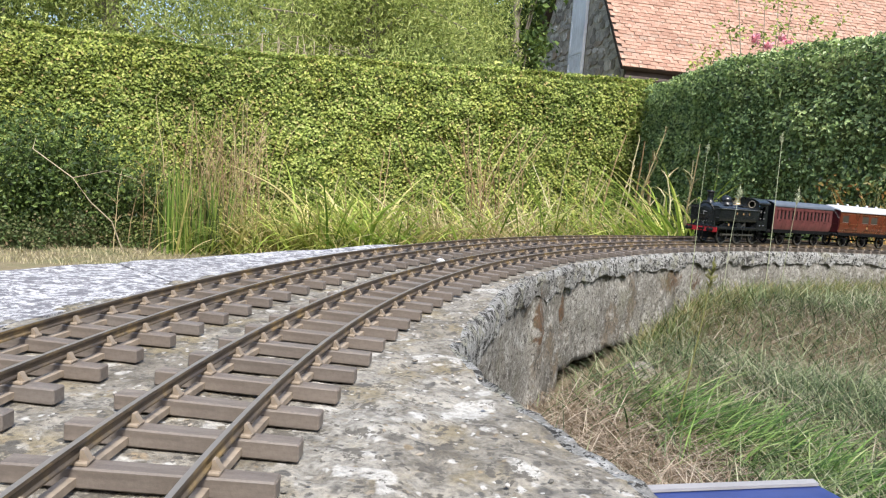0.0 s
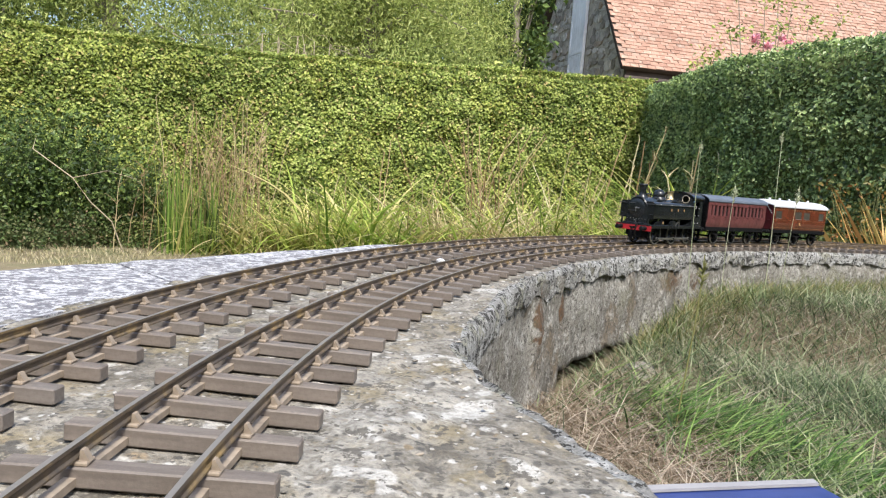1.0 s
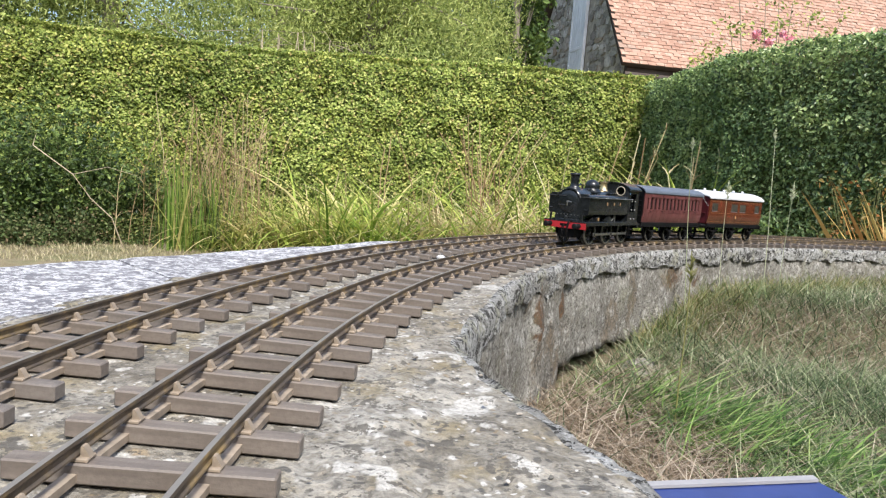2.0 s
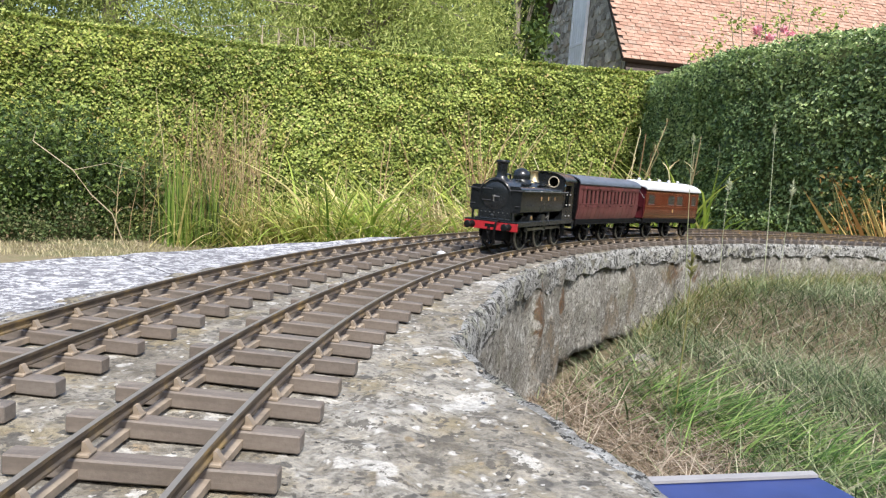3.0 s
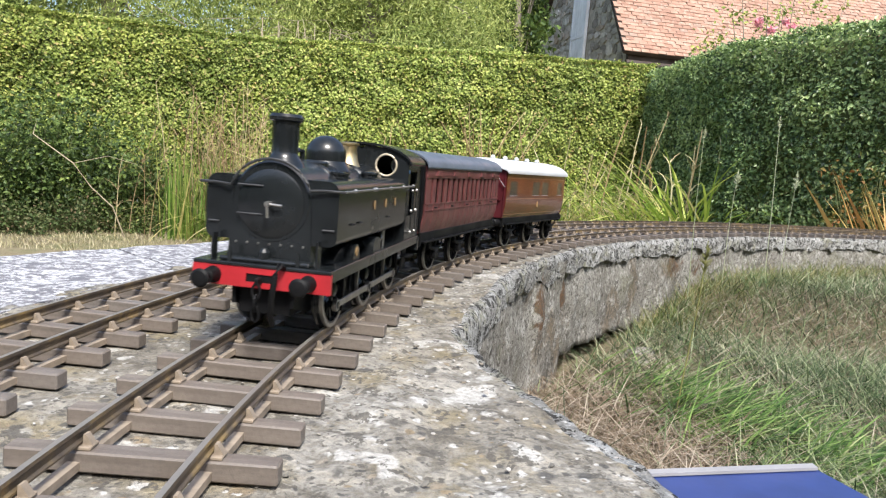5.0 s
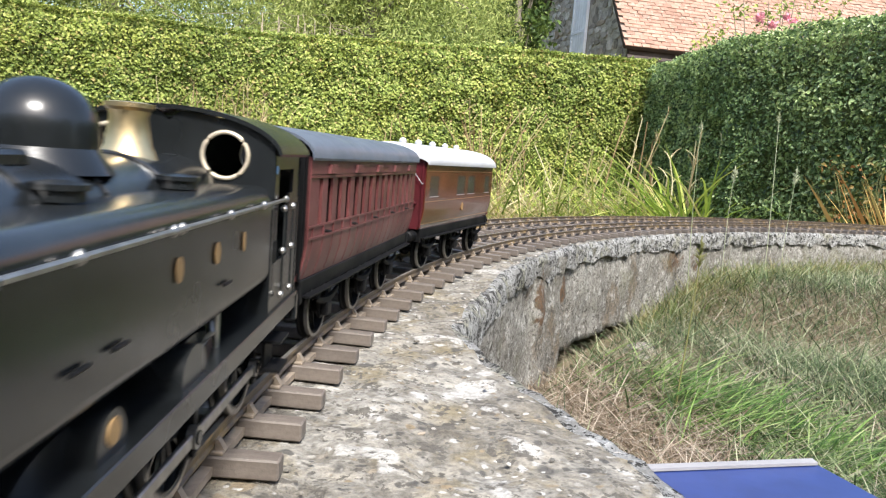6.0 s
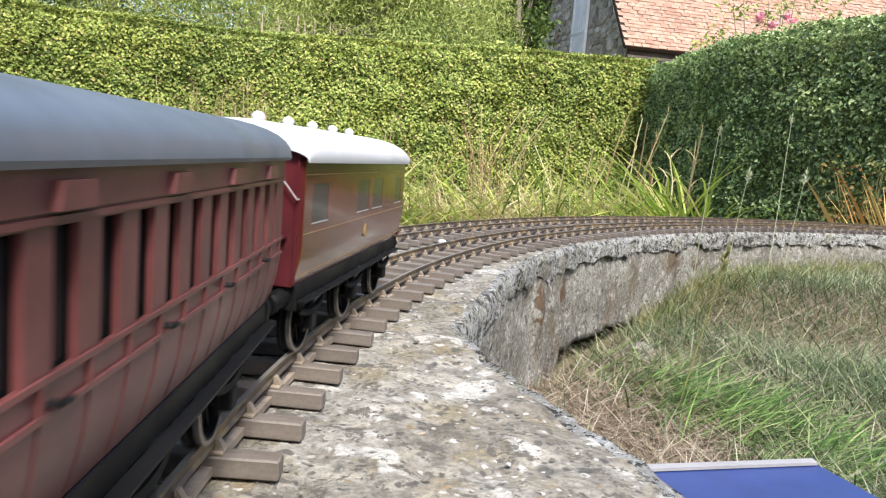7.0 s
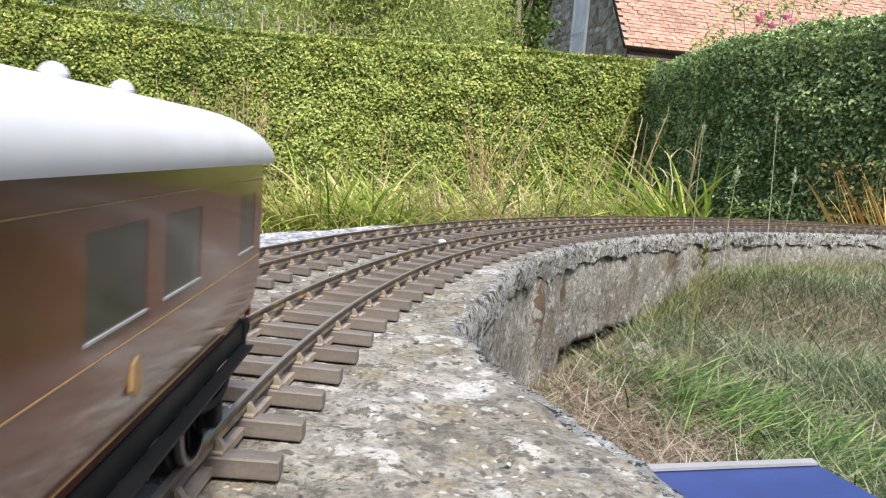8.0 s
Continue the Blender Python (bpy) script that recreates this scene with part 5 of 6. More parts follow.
def build_van():
    half = .122
    root = thing("luggage_van", "varnished brown six-wheeled passenger van with white domed roof", "railway van")
    chassis(root, half, VAN_WB)
    wins = [(-.110, -.088), (-.044, -.016), (-.005, .024), (.084, .110)]
    for sg in (-1, 1):
        bm = bmesh.new()
        flank_strip(bm, -half, half, (.0395, .0425, .0455, .0485, .0520, .0580, .0680), sg)
        side = part("body_side", bm, TEAK, root, "glossy varnished brown side", smooth=True)
        bm = bmesh.new()
        flank(bm, -half, half, .0870, .0995, sg)
        part("upper_panel", bm, TEAK, side)
        edges = [-half] + [v for w in wins for v in w] + [half]
        for a, b in zip(edges[::2], edges[1::2]):
            bm = bmesh.new()
            flank(bm, a, b, .0680, .0870, sg)
            part("window_pier", bm, TEAK, side)
        for a, b in wins:
            bm = bmesh.new()
            y = sg * .03705
            box(bm, a - .001, b + .001, min(y, y - sg * .0006), max(y, y - sg * .0006), .0670, .0880)
            pane = part("window_pane", bm, VAN_GLASS, side, "dark window pane with a faint sheen and reflected grey in its colour")
            # sill strip; its pale colour paints the glint along the window's foot
            bm = bmesh.new()
            box(bm, a, b, min(sg * .0366, sg * .0376), max(sg * .0366, sg * .0376), .0680, .0685)
            part("window_sill", bm, PALE, pane, "thin sill line, its glint put into a pale colour")
        bm = bmesh.new()
        for z in (.0640, .0912):
            box(bm, -half, half, min(sg * .0372, sg * .0374), max(sg * .0372, sg * .0374), z, z + .00028)
        flank(bm, -half, half, .0438, .0441, sg, .0375, .0006)
        part("lining", bm, GOLD, side, "thin gold lining")
        bm = bmesh.new()
        extrude(bm, [(-.003, .0520), (.0005, .0515), (.003, .0535), (.0022, .0585), (0, .0600), (-.0025, .0580)], "y", min(sg * .0370, sg * .0376), max(sg * .0370, sg * .0376))
        part("crest", bm, GOLD, side, "small gold crest as a plain shape")
    for way in (-1, 1):
        bm = bmesh.new()
        x = way * half
        o = [(-.0332, .0395), (.0332, .0395), (.0352, .049), (.0366, .058), (.0366, .0990)] + [(.0366 * math.cos(a), .0990 + .0125 * math.sin(a)) for a in np.linspace(.2, math.pi - .2, 11)] + [(-.0366, .0990), (-.0366, .058), (-.0352, .049)]
        extrude(bm, o, "x", min(x, x - way * .002), max(x, x - way * .002))
        end = part("body_end", bm, CRIMSON, root, "crimson van end")
        bm = bmesh.new()
        for y in (-.0345, -.010, .009, .0335):
            box(bm, min(x, x + way * .0014), max(x, x + way * .0014), y, y + .0012, .0410, .1030)
        part("end_beading", bm, CRIMSON, end)
        bm = bmesh.new()
        rod(bm, (x + way * .003, .0345, .0800), (x + way * .003, .0150, .1040), .00035, 6)
        for q in ((.0345, .0800), (.0150, .1040)):
            rod(bm, (x, *q), (x + way * .003, *q), .0005, 6)
        part("end_handrail", bm, PALE, end, "slanting pale handrail")
        bm = bmesh.new()
        box(bm, min(x, x + way * .004), max(x, x + way * .004), .020, .030, .0620, .0632)
        part("end_step", bm, CRIMSON, end)
    part("roof", arc_roof(half + .004, .0402, .0990, .1150, .0022, .018), WHITE_ROOF, root, "bright white domed roof", smooth=True)
    for x in (-.088, -.044, 0, .044, .088):
        bm = bmesh.new()
        turned(bm, [(.0022, .1120), (.0019, .1150), (.0030, .1154), (.0034, .1168), (.0028, .1183), (.0016, .1193), (.0004, .1197)], pose(x, 0, 0), 16)
        part("roof_vent", bm, WHITE_ROOF, root, "white mushroom roof vent", smooth=True)
    return root


# lifted grey base: the panes' reflections are put into their colour
VAN_GLASS = painted("van glass with reflected grey", (.045, .042, .034), .10, 0, .4, 25)
loco, RODS = build_loco()
coach = build_coach()
van = build_van()


# ---------------------------------------------------------------- loose stones on the deck
def pebbles():
    rng = random.Random(41)
    ico = bmesh.new()
    bmesh.ops.create_icosphere(ico, subdivisions=1, radius=1)
    base_v = [v.co.copy() for v in ico.verts]
    base_f = [tuple(v.index for v in f.verts) for f in ico.faces]
    ico.free()
    verts, faces = [], []
    made = 0
    while made < 800:
        s = -.15 + 2.3 * rng.random() ** 1.7
        e = inner_edge(s)
        off = rng.uniform(e + .004, .2)
        size = rng.uniform(.0007, .0018) if rng.random() < .92 else rng.uniform(.0018, .0032)
        near = min(abs(off), abs(off - (RC - RA)))
        if abs(near - G / 2) < .008 + size:
            continue
        if near < .047 and size > .002:
            continue
        q = along(s, off, ZB - .0008 + size * .02)
        m = Matrix.Translation(q) @ Euler((rng.uniform(-.3, .3), rng.uniform(-.3, .3), rng.uniform(0, 6.28))).to_matrix().to_4x4() @ Matrix.Diagonal((size * rng.uniform(.8, 1.5), size * rng.uniform(.6, 1.0), size * rng.uniform(.25, .5), 1))
        k = len(verts)
        verts += [m @ (v * rng.uniform(.8, 1.15)) for v in base_v]
        faces += [tuple(k + i for i in f) for f in base_f]
        made += 1
    tagged(link("gravel", verts, faces, PEBBLE), "loose grit and small stones scattered on the concrete deck", "gravel", kind="stuff")
    for s, off, size in ((.80, .075, .006), (.74, -.125, .020), (.71, -.135, .014), (1.18, -.13, .030), (1.12, -.15, .022)):
        bm = bmesh.new()
        bmesh.ops.create_icosphere(bm, subdivisions=2, radius=1)
        z = ZB if off > -.05 else GIN
        for v in bm.verts:
            v.co *= 1 + .25 * noise.noise(v.co * 1.7 + Vector((s * 9, 0, 0)))
            v.co = Vector((v.co.x * size, v.co.y * size * .8, v.co.z * size * .6))
        ob = part("stone", bm, WHITE_ROOF if s == .80 else WALL)
        q = along(s, off, z + size * .3)
        ob.matrix_world = Matrix.Translation(q)
        tagged(ob, "small white stone lying between the rails" if s == .80 else "lump of broken grey concrete at the foot of the wall", "stone")


pebbles()


# ---------------------------------------------------------------- grass inside the curve
def inside_points(rng, n, keep):
    out = []
    while len(out) < n:
        x, y = rng.uniform(.05, 1.9), .3 + 1.9 * rng.uniform() ** 1.25
        d = off_of(x, y)
        if d > -.075 or (d > -.23 and y < .40):
            continue
        if keep(x, y, d, rng):
            out.append((x, y, ground_z(x, y) - .004))
    return np.array(out)


def straw_zone(x, y, d):
    """1 on the dry mown strip at the foot of the near wall."""
    return smooth(.24, .12, abs(x - (.20 + .10 * (y - .6)))) * smooth(1.25, .95, y) * smooth(.25, .4, y)


def build_grass():
    rng = np.random.default_rng(17)

    def green(x, y, d, r):
        k = noise.noise(Vector((x * 3.1, y * 3.1, 2)))
        return r.uniform() < (.35 + .75 * smooth(-.15, .35, k)) * (1 - .96 * straw_zone(x, y, d))

    def dry(x, y, d, r):
        k = noise.noise(Vector((x * 3.1, y * 3.1, 2)))
        return r.uniform() < max(.9 * straw_zone(x, y, d), .62 - .4 * smooth(-.1, .4, k))
    p = inside_points(rng, 82000, green)
    p[:, 2] += rng.uniform(0, .02, len(p))
    v, f = blades(rng, p, rng.uniform(.03, .085, len(p)), rng.uniform(.0010, .0024, len(p)), rng.uniform(.95, 1.5, len(p)), 3, .7, None, .5)
    tagged(link("grass", v, f, GRASS), "long uncut green grass inside the railway curve", "grass", kind="stuff")
    p = inside_points(rng, 64000, dry)
    p[:, 2] += rng.uniform(.0, .022, len(p))
    v, f = blades(rng, p, rng.uniform(.03, .09, len(p)), rng.uniform(.0008, .0017, len(p)), rng.uniform(1.1, 1.6, len(p)), 3, .3, None, .75)
    tagged(link("dry_grass", v, f, HAY), "dry straw-coloured mown grass at the foot of the wall", "dry grass", kind="stuff")
    # the lush tuft
    n = 2600
    t = rng.uniform(0, 1, n)
    px = .30 + .30 * t + rng.normal(0, .055, n)
    py = 1.08 - .50 * t + rng.normal(0, .06, n)
    p = np.stack([px, py, np.array([ground_z(a, b) for a, b in zip(px, py)])], 1)
    v, f = blades(rng, p, rng.uniform(.06, .13, n), rng.uniform(.0016, .0034, n), rng.uniform(.9, 1.35, n), 5, .8, rng.normal(-.35, .7, n), .5)
    tagged(link("grass", v, f, TUFT), "lush bright green tuft of long grass", "grass", kind="stuff")
    # fringe along the far wall
    n = 8000
    s = 1.25 + 1.9 * rng.uniform(0, 1, n) ** .8
    q = [along(a, inner_edge(a) - abs(rng.normal(.03, .04)), 0) for a in s]
    for a in q:
        a.z = ground_z(a.x, a.y) - .01
    p = np.array([tuple(a) for a in q])
    v, f = blades(rng, p, rng.uniform(.03, .10, n), rng.uniform(.0010, .0020, n), rng.uniform(.5, 1.2, n), 4, 1.0)
    tagged(link("grass", v, f, FRINGE), "dull green and straw grass against the concrete wall", "grass", kind="stuff")


TUFT = leafy("lush grass", [(0, (.035, .08, .02)), (.5, (.09, .175, .04)), (.8, (.24, .36, .10)), (1, (.46, .50, .24))], .45, .3)
FRINGE = leafy("mixed grass", [(0, (.08, .12, .025)), (.4, (.15, .19, .05)), (.7, (.30, .27, .12)), (1, (.42, .34, .19))], .6, .25)
build_grass()


# ---------------------------------------------------------------- blue box
def build_box():
    zt, zb = ZR - .100, GIN - .01
    root = thing("storage_box", "blue plastic storage box with a pale taped rim", "box")
    a, b = Vector((.112, .488, 0)), Vector((.2886, .5362, 0))
    u = (b - a).normalized()
    w = Vector((.30, -.95, 0)).normalized()
    ln, dp = (b - a).length, .26

    def at(i, j, z):
        q = a + u * i + w * j
        return Vector((q.x, q.y, z))
    bm = bmesh.new()
    lo = [at(.008, .008, zb), at(ln - .008, .008, zb), at(ln - .008, dp, zb), at(.008, dp, zb)]
    hi = [at(.004, .004, zt - .006), at(ln - .004, .004, zt - .006), at(ln - .004, dp, zt - .006), at(.004, dp, zt - .006)]
    vl, vh = [bm.verts.new(q) for q in lo], [bm.verts.new(q) for q in hi]
    for i in range(4):
        bm.faces.new((vl[i], vl[(i + 1) % 4], vh[(i + 1) % 4], vh[i]))
    bm.faces.new(vl[::-1]), bm.faces.new(vh)
    part("tub", bm, BLUE, root)
    bm = bmesh.new()
    q0 = [at(0, 0, 0), at(ln, 0, 0), at(ln, dp, 0), at(0, dp, 0)]
    lo = [bm.verts.new(Vector((q.x, q.y, zt - .006))) for q in q0]
    hi = [bm.verts.new(Vector((q.x, q.y, zt))) for q in q0]
    for i in range(4):
        bm.faces.new((lo[i], lo[(i + 1) % 4], hi[(i + 1) % 4], hi[i]))
    bm.faces.new(lo[::-1]), bm.faces.new(hi)
    bmesh.ops.bevel(bm, geom=list(bm.edges), offset=.0018, segments=2, affect="EDGES")
    part("lid", bm, BLUE, root)
    bm = bmesh.new()
    tube_pts = [(at(.002, .006, zt + .0008)), (at(ln - .002, .006, zt + .0008)), (at(ln - .004, .0135, zt + .0008)), (at(.002, .0135, zt + .0008))]
    lo = [bm.verts.new(q) for q in tube_pts]
    hi = [bm.verts.new(q + Vector((0, 0, .0022))) for q in tube_pts]
    for i in range(4):
        bm.faces.new((lo[i], lo[(i + 1) % 4], hi[(i + 1) % 4], hi[i]))
    bm.faces.new(lo[::-1]), bm.faces.new(hi)
    part("tape_strip", bm, PALE, root, "pale grey strip along the rim")


build_box()


# ---------------------------------------------------------------- flower bed before the hedge
def bed(px, depth):
    """A place in the bed: across the view (as a fraction of the lens) and depth."""
    return (px - 784) / 1300 * depth


def clump(name, label, category, px, depth, count, length, width, lean, material, seed, radius=.16, segs=6, droop=1.2):
    rng = np.random.default_rng(seed)
    x = bed(px, depth)
    root = thing(name, label, category, pose(x, depth, 0))
    p = np.stack([rng.normal(0, radius, count), rng.normal(0, radius * .7, count), np.zeros(count) - .01], 1)
    v, f = blades(rng, p, length * rng.uniform(.6, 1.1, count), width * rng.uniform(.6, 1.2, count), lean * rng.uniform(.5, 1.1, count), segs, droop, None, .55)
    tagged(link("foliage", v, f, material, root), kind="stuff")
    # the outermost leaves, one by one
    k = 22
    p = np.stack([rng.normal(0, radius, k), -abs(rng.normal(0, radius * .8, k)), np.zeros(k) - .01], 1)
    v, f = blades(rng, p, length * rng.uniform(.75, 1.1, k), width * rng.uniform(.8, 1.2, k), lean * rng.uniform(.6, 1.1, k), segs, droop, None, .55)
    m = 2 * (segs + 1)
    for i in range(k):
        link("leaf", v[i * m:(i + 1) * m], [(2 * q, 2 * q + 1, 2 * q + 3, 2 * q + 2) for q in range(segs)], material, root)
    return root


def stems(label, px, depth, count, height, material, seed, spread=.12, thick=.006, lean=.12):
    rng = random.Random(seed)
    root = thing("dry_plant", label, "plant", pose(bed(px, depth), depth, 0))
    for i in range(count):
        bm = bmesh.new()
        x, y = rng.gauss(0, spread), rng.gauss(0, spread * .5)
        h = height * rng.uniform(.65, 1.08)
        dx, dy = rng.gauss(0, lean) * h, rng.gauss(0, lean) * h
        pts = [Vector((x + dx * t * t, y + dy * t * t, h * t - .01)) + Vector((rng.gauss(0, .006), rng.gauss(0, .006), 0)) * t for t in np.linspace(0, 1, 7)]
        tube(bm, pts, [thick * (1 - .55 * t) for t in np.linspace(0, 1, 7)], 5)
        for k in range(rng.randint(2, 5) if thick > .0034 else rng.randint(8, 14)):
            t = rng.randint(3, 6)
            q = pts[t]
            a = rng.uniform(0, 6.28)
            l_ = rng.uniform(.03, .09)
            tube(bm, [q, q + Vector((math.cos(a) * l_ * .5, math.sin(a) * l_ * .5, l_ * .6)), q + Vector((math.cos(a) * l_, math.sin(a) * l_, l_ * .9))], [thick * .5, thick * .4, thick * .25], 4)
        part("stem", bm, material, root)
    return root


def shrub(label, px, depth, width, height, count, size, material, seed):
    rng = np.random.default_rng(seed)
    root = thing("shrub", label, "shrub", pose(bed(px, depth), depth, 0))
    bm = bmesh.new()
    tips = []
    for i in range(26):
        a = rng.uniform(0, 2 * math.pi)
        r = width * math.sqrt(rng.uniform(0, 1))
        h = height * rng.uniform(.45, 1.0)
        e = Vector((math.cos(a) * r, math.sin(a) * r * .5, h))
        m = Vector((e.x * .4, e.y * .4, h * .55))
        tube(bm, [Vector((e.x * .15, e.y * .15, -.01)), m, e], [.004, .0035, .002], 5)
        tips += [m, e, (m + e) / 2, e * .8]
    tagged(part("branchwork", bm, TWIG, root), kind="stuff")
    cen = np.array([tuple(t) for t in tips])
    pts = cen[rng.integers(0, len(cen), count)] + rng.normal(0, width * .16, (count, 3))
    pts[:, 2] = np.abs(pts[:, 2])
    nor = rng.normal(0, 1, (count, 3)) + np.array([0, -.6, .6])
    v, f = leaves(rng, pts, nor, size, .5)
    link("leaves", v, f, material, root)
    return root


shrub("dark scrubby weeds growing up into the hedge", 80, 5.05, .46, .98, 5200, .032, WEED, 61)
shrub("dark scrubby weeds growing up into the hedge", -30, 4.75, .42, .95, 4200, .032, WEED, 62)
shrub("dark scrubby weeds growing up into the hedge", 185, 5.25, .36, .88, 3600, .030, WEED, 70)
shrub("rough green weeds at the foot of the hedge", 255, 5.35, .30, .66, 2400, .030, MIXED_WEED, 63)
shrub("leafy pale green shrub beside the weeds", 268, 5.5, .18, 1.02, 1300, .030, HEDGE, 64)
shrub("straggling brown-green weeds before the hedge", 20, 4.75, .30, .34, 1700, .024, PALE_WEED, 66)
shrub("straggling brown-green weeds before the hedge", 125, 5.0, .30, .38, 1700, .024, PALE_WEED, 67)
shrub("low dull green weeds at the foot of the hedge", 235, 5.2, .28, .34, 1500, .024, MIXED_WEED, 68)
shrub("low dull green weeds at the foot of the hedge", 400, 5.55, .28, .34, 1500, .026, MIXED_WEED, 69)
shrub("rust-tinted leafy shrub beside the shaded hedge", 1530, 3.40, .26, .98, 1500, .026, RUST_WEED, 65)
clump("iris", "tall upright green iris leaves", "iris plant", 325, 5.0, 70, 0.80, .016, 0.16, GREEN_IRIS, 71, .10, 6, .6)
clump("iris", "tall upright green iris leaves", "iris plant", 375, 5.1, 46, 0.78, .014, 0.22, WEED, 72, .12, 6, .8)
# arching straps: (label, across, depth, count, length, width, material, radius)
STRAPS = (
    ("arching olive strap leaves", 440, 5.15, 190, 1.18, .014, IRIS, .20),
    ("arching olive strap leaves", 505, 5.20, 190, 1.15, .014, IRIS, .20),
    ("arching olive strap leaves", 560, 5.20, 170, 1.30, .016, IRIS, .18),
    ("bright arching yellow-green strap leaves", 625, 5.10, 95, 1.52, .026, STRAP, .14),
    ("bright arching yellow-green strap leaves", 690, 5.15, 120, 1.28, .022, STRAP, .18),
    ("bright arching yellow-green strap leaves", 745, 5.20, 120, 1.12, .020, STRAP, .18),
    ("pale dying strap leaves", 800, 5.25, 170, 1.12, .014, HAYLEAF, .18),
    ("pale dying strap leaves", 865, 5.30, 190, 1.08, .014, HAYLEAF, .20),
    ("yellow-green strap leaves among dry stems", 905, 5.20, 90, 1.34, .020, STRAP, .16),
    ("pale dying strap leaves", 950, 5.30, 190, 1.08, .014, HAYLEAF, .20),
    ("yellow-green strap leaves among dry stems", 1005, 5.35, 120, 1.26, .018, IRIS, .20),
    ("yellow-green strap leaves among dry stems", 1060, 5.30, 120, 1.24, .020, STRAP, .18),
    ("pale dying strap leaves", 1110, 5.25, 150, 1.12, .014, HAYLEAF, .18),
    ("yellow-green strap leaves among dry stems", 1140, 5.10, 110, 1.22, .020, STRAP, .16),
    ("bright sunlit arching strap leaves", 1205, 4.75, 90, 1.42, .022, STRAP, .12),
    ("bright sunlit arching strap leaves", 1222, 4.60, 90, 1.45, .024, STRAP, .08),
)
for i, (label, px, depth, count, length, width, material, radius) in enumerate(STRAPS):
    long_ = length * (.78 if material is STRAP else .72) * (1.24 if px > 790 else 1.0)
    clump("crocosmia", label, "plant", px, depth, int(count * (2.2 if material is HAYLEAF else 1.5)), long_, width * 1.1,
          .55, material, 170 + i, radius, 9, 4.2)
clump("turning_plant", "orange-brown dying strap leaves", "plant", 1618, 2.95, 60, .92, .050, .34, RUST_LEAF, 84, .06, 8, 1.7)
clump("turning_plant", "orange-brown dying strap leaves", "plant", 1672, 2.85, 70, .95, .050, .34, RUST_LEAF, 85, .08, 8, 1.7)
stems("thin brown seeding stems before the hedge", 385, 5.3, 40, 1.16, SEED, 91, .18, .0038, .10)
stems("thin brown seeding stems before the hedge", 425, 5.15, 24, 1.08, SEED, 92, .14, .0032, .12)
stems("thin brown seeding stems before the hedge", 290, 5.05, 12, .95, SEED, 93, .2, .003, .2)
stems("red-brown dry stems before the hedge", 865, 5.5, 22, 1.14, SEED, 94, .13, .0055, .16)
stems("thin pale stem rising before the hedge", 745, 5.4, 3, 1.0, SEED, 95, .05, .005, .10)
stems("thin pale stem rising before the hedge", 672, 5.4, 2, 1.15, SEED, 96, .03, .006, .05)
stems("thin pale stem rising before the hedge", 600, 5.4, 2, 1.05, SEED, 102, .05, .005, .1)
stems("pale dry stems before the hedge", 960, 5.45, 6, 1.14, HAYLEAF, 97, .17, .006, .20)
stems("pale dry stems before the hedge", 1060, 5.45, 6, 1.14, HAYLEAF, 98, .15, .007, .2)
stems("pale dry stems before the hedge", 1115, 5.4, 6, 1.16, SEED, 101, .10, .008, .16)
stems("thick pale broken stems in the corner", 1152, 5.2, 3, 1.16, HAYLEAF, 99, .04, .010, .06)
stems("thick pale broken stems in the corner", 1200, 5.0, 4, 1.06, HAYLEAF, 100, .06, .009, .05)
stems("dry stem leaning in the corner", 1236, 4.8, 2, 1.08, HAYLEAF, 103, .04, .008, .1)


def dead_branch():
    """A bare pale branch that hangs out over the weeds."""
    root = thing("dead_branch", "bare pale dead branch arching over the weeds", "branch", pose(-2.1, 4.6, 0))
    bm = bmesh.new()
    tube(bm, [(-.62, .25, .84), (-.50, 0, .76), (-.22, -.05, .60), (-.10, -.06, .46), (.0, .02, .34), (.06, .12, .08)], [.0020, .0030, .0036, .0038, .0040, .0044], 6)
    part("limb", bm, DRY_TWIG, root)
    bm = bmesh.new()
    tube(bm, [(-.22, -.05, .60), (-.02, -.02, .66), (.16, .0, .62)], [.0024, .0016, .001], 5)
    part("twig", bm, DRY_TWIG, root)


dead_branch()


def build_lawn():
    rng = np.random.default_rng(33)
    n = 16000
    x = rng.uniform(-3.6, 1.6, n)
    y = 3.9 + rng.uniform(0, 1.3, n) + .16 * (x + 3)
    p = np.stack([x, y, np.array([ground_z(a, b) for a, b in zip(x, y)]) - .004], 1)
    v, f = blades(rng, p, rng.uniform(.02, .05, n), rng.uniform(.003, .006, n), rng.uniform(.4, 1.2, n), 3, .8)
    tagged(link("lawn_grass", v, f, LAWN), "thin parched lawn grass before the flower bed", "grass", kind="stuff")
    n = 9000
    x = rng.uniform(-3.9, 1.6, n)
    y = 5.0 + rng.uniform(0, .5, n) + .22 * (x + 3.2)
    p = np.stack([x, y, np.array([ground_z(a, b) for a, b in zip(x, y)]) - .01], 1)
    v, f = blades(rng, p, rng.uniform(.08, .26, n), rng.uniform(.005, .011, n), rng.uniform(.3, 1.1, n), 4, 1.0)
    tagged(link("bed_grass", v, f, FRINGE), "rough unkempt grass at the foot of the hedge", "grass", kind="stuff")


build_lawn()


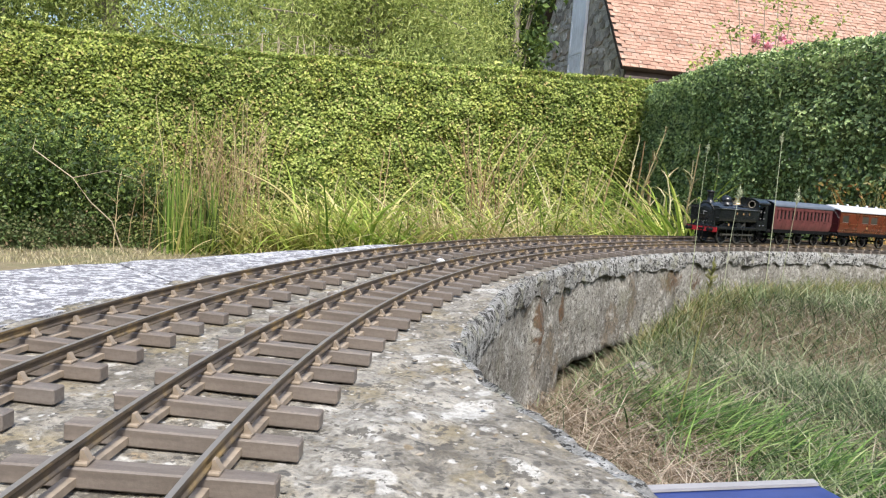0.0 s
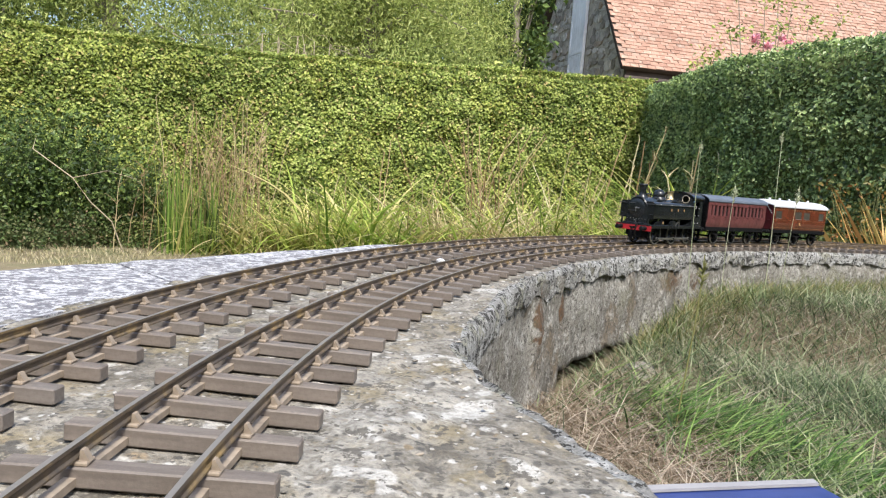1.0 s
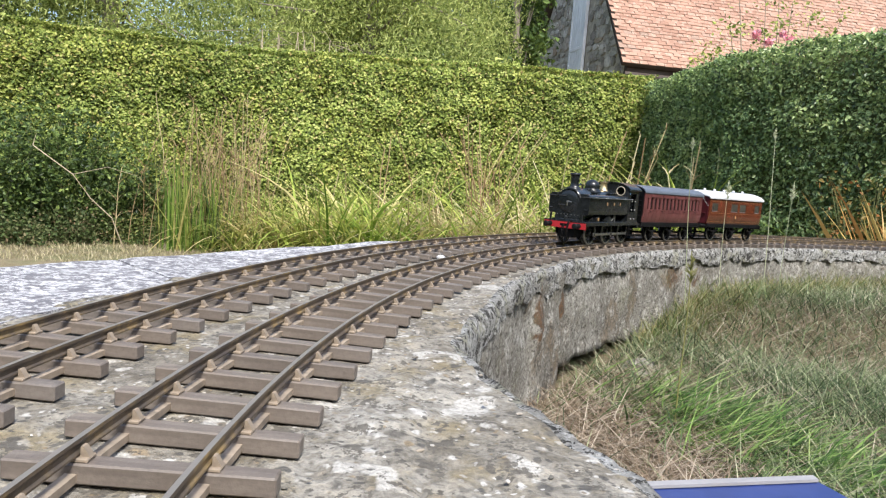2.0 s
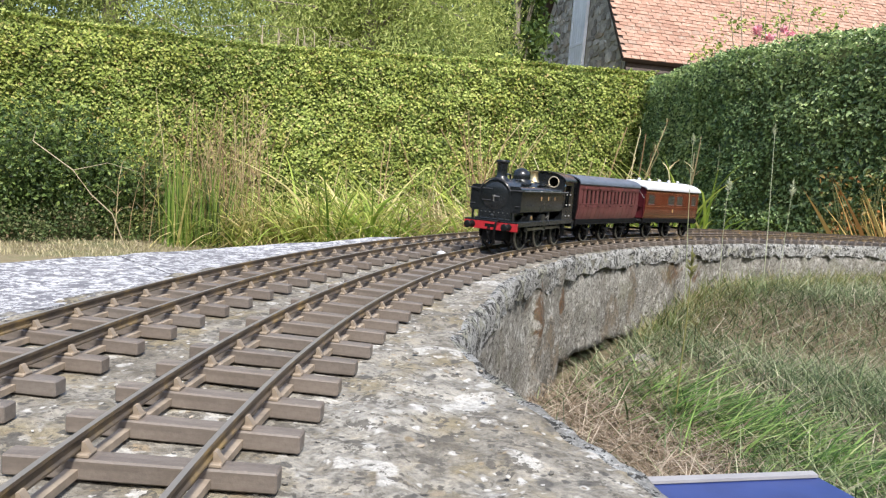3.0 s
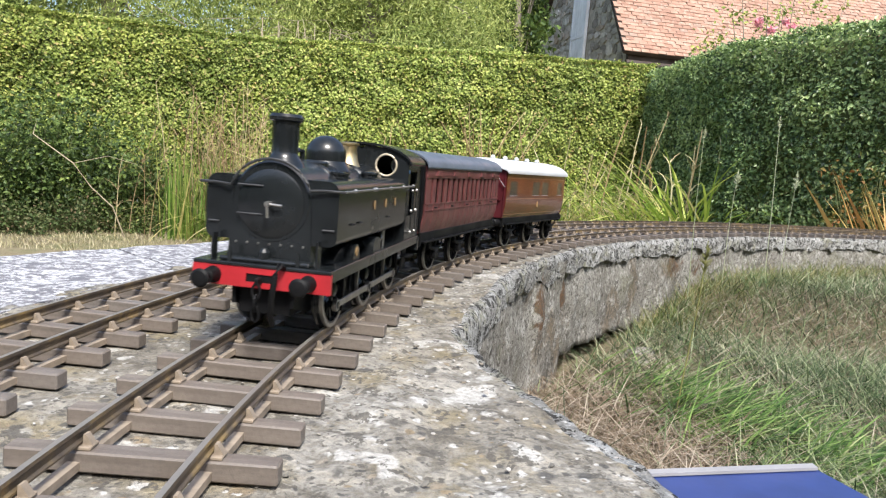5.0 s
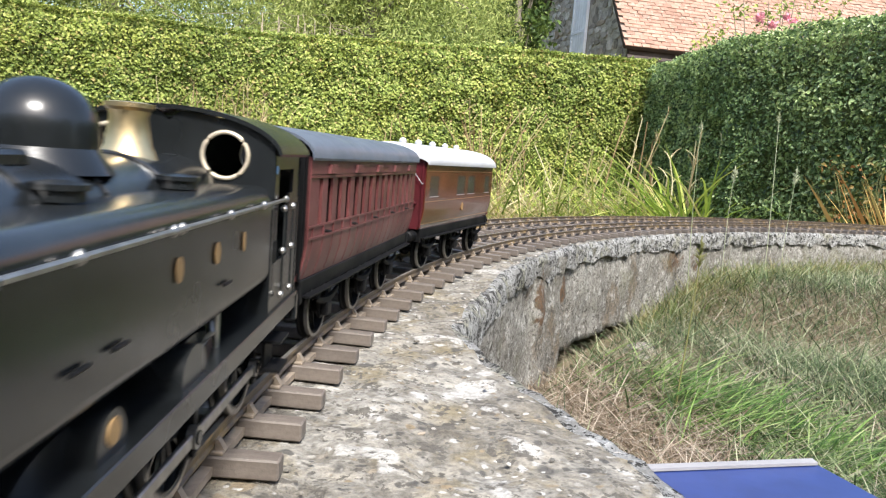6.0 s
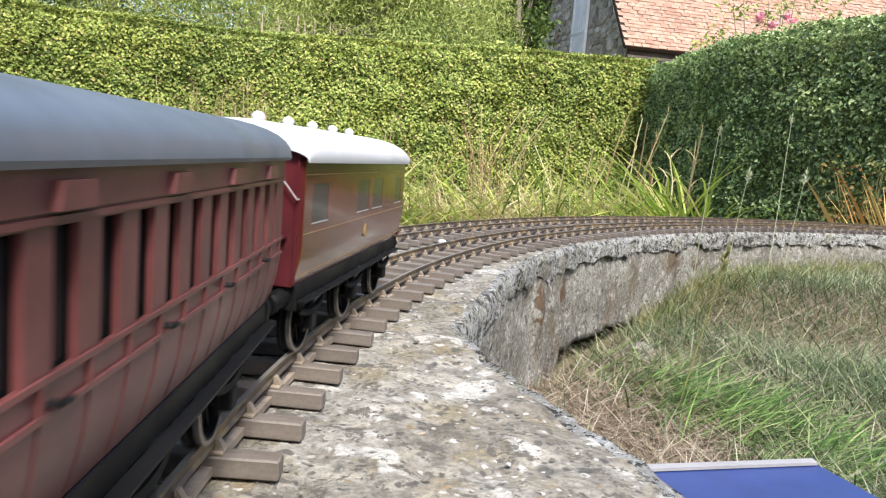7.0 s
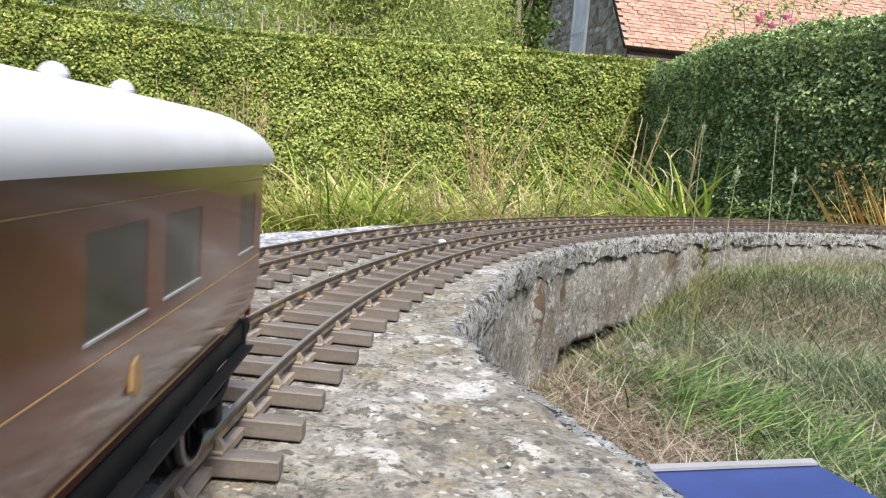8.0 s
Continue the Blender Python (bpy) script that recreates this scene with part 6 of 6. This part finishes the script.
# ---------------------------------------------------------------- roses over the shaded hedge
def build_rose():
    rng = np.random.default_rng(51)
    root = thing("rose_bush", "straggling rose bush with pink flowers above the hedge", "rose bush", pose(2.95, 7.2, 0))
    bm = bmesh.new()
    tips = []
    for i in range(16):
        a, r, h = rng.uniform(-.7, .8), rng.uniform(.05, .4), rng.uniform(2.05, 2.75)
        e = Vector((a, rng.normal(0, .15), h))
        m = Vector((a * .5, 0, 1.3))
        tube(bm, [Vector((a * .2, 0, 0)), m, (m + e) / 2 + Vector((.03, 0, .03)), e], [.014, .010, .006, .003], 5)
        tips += [e, (m + e) / 2, m * .25 + e * .75]
    part("woody_growth", bm, BARK, root)
    cen = np.array([tuple(t) for t in tips])
    n = 1500
    pts = cen[rng.integers(0, len(cen), n)] + rng.normal(0, .06, (n, 3))
    v, f = leaves(rng, pts, rng.normal(0, 1, (n, 3)) + np.array([0, -.5, .5]), .042, .5)
    link("leaves", v, f, HEDGE, root)
    for x, z in ((-.22, 2.30), (-.10, 2.24), (.05, 2.32), (.10, 2.27), (1.1, 2.55)):
        n = 26
        pts = np.array([x, -.2, z]) + rng.normal(0, .018, (n, 3))
        v, f = leaves(rng, pts, pts - np.array([x, -.2, z]) + 1e-3, .045, .3, .9)
        link("rose_flower", v, f, PINK, root, "pink rose flower")


build_rose()


# ---------------------------------------------------------------- seeding grass stalks by the track
STALKS = []


def stalk(label, px_, py_, depth, height, thick, head, material, sway, seed):
    """A thin grass stalk with a feathery head; sway: (seconds, degrees)."""
    rng = random.Random(seed)
    x = (px_ - 784) / 1300 * depth
    root = thing("grass_stalk", label, "grass stalk", pose(x, depth, GIN - .01))
    bm = bmesh.new()
    pts = [Vector((.006 * math.sin(t * 3 + seed), 0, height * t)) for t in np.linspace(0, 1, 9)]
    tube(bm, pts, [thick * (1 - .5 * t) for t in np.linspace(0, 1, 9)], 6)
    part("stalk", bm, material, root)
    bm = bmesh.new()
    top = pts[-1]
    for k in range(int(70)):
        t = rng.random()
        a = rng.uniform(0, 6.28)
        q = top + Vector((0, 0, -head * (1 - t)))
        r = head * .22 * math.sin(math.pi * min(1, t + .12)) + .0004
        e = q + Vector((math.cos(a) * r, math.sin(a) * r, head * .16))
        tube(bm, [q, e], [head * .022, head * .008], 4)
    part("seed_head", bm, material, root)
    STALKS.append((root, x, depth, sway))


SWAY_A = [(0, 1.2), (1, 1.2), (1.5, -.2), (3, -1.2), (3.5, -1.5), (4.5, .5), (5.2, -.4), (6, -.6), (6.5, .3), (7, 3.0), (7.5, 1.0), (8, -1.2)]
SWAY_B = [(0, 2.0), (1, .2), (1.5, -2.2), (3, -2.2), (3.5, -1.8), (4.5, 1.2), (5.2, .2), (6, -.6), (6.5, 1.5), (7, 4.5), (7.5, 2.0), (8, .2)]
stalk("tall thin seeding grass stalk beside the track", 1355, 430, 1.80, .50, .0011, .026, STALK, SWAY_A, 1)
stalk("tall thin seeding grass stalk beside the track", 1224, 430, 1.50, .44, .0009, .022, STALK, SWAY_B, 2)
stalk("short seeding grass stalk beside the track", 1288, 430, 1.62, .36, .0008, .036, STALK, SWAY_B, 3)
stalk("short seeding grass stalk beside the track", 1391, 430, 1.75, .37, .0008, .040, STALK, SWAY_A, 4)
stalk("green foxtail grass head close to the wall", 1238, 430, .95, .250, .0011, .036, FOXTAIL, [(t, a * 1.6) for t, a in SWAY_B], 5)

# ---------------------------------------------------------------- movement
FRONT = [(0, 1.765), (1, 1.452), (1.5, 1.298), (3, .842), (3.5, .684), (4, .524), (4.5, .368), (6, -.102), (6.5, -.263), (7, -.424), (8, -.742)]


def front(t):
    """Place along the track of the locomotive's leading axle: a smooth curve."""
    ts, ss = [a for a, b in FRONT], [b for a, b in FRONT]
    sl = [(ss[min(i + 1, len(ts) - 1)] - ss[max(i - 1, 0)]) / (ts[min(i + 1, len(ts) - 1)] - ts[max(i - 1, 0)]) for i in range(len(ts))]
    i = max(k for k in range(len(ts) - 1) if ts[k] <= t or k == 0)
    h = ts[i + 1] - ts[i]
    u = (t - ts[i]) / h
    return ((2 * u ** 3 - 3 * u ** 2 + 1) * ss[i] + (u ** 3 - 2 * u ** 2 + u) * h * sl[i]
            + (-2 * u ** 3 + 3 * u ** 2) * ss[i + 1] + (u ** 3 - u ** 2) * h * sl[i + 1])


def on_track(s_front, base):
    """Pose of a vehicle whose end axles stand on the centre line."""
    a, b = along(s_front), along(s_front + base)
    mid, d = (a + b) / 2, a - b
    return pose(mid.x, mid.y, mid.z, 0, 0, math.degrees(math.atan2(d.y, d.x)))


TIMES = [i / 15 for i in range(121)]
GAP_C, GAP_V = .276, .565     # leading axles of carriage and van behind the locomotive's


def motions():
    for ob, lag, base in ((loco, 0, LOCO_WB), (coach, GAP_C, COACH_WB), (van, GAP_V, VAN_WB)):
        walk(ob, [(t, on_track(front(t) + lag, base)) for t in TIMES])
    for axle, r, x in SPIN:
        walk(axle, [(t, pose(x, 0, r, 0, math.degrees((front(0) - front(t)) / r), 0)) for t in TIMES])
    for bar, sg in RODS:
        rows = []
        for t in TIMES:
            a = (front(0) - front(t)) / R_LOCO
            rows.append((t, pose(.010 * math.cos(a), sg * .0300, R_LOCO - .010 * math.sin(a))))
        walk(bar, rows)

    for ob, x, y, sway in STALKS:
        walk(ob, [(t, pose(x, y, GIN - .01, 0, a, 0)) for t, a in sway])


motions()
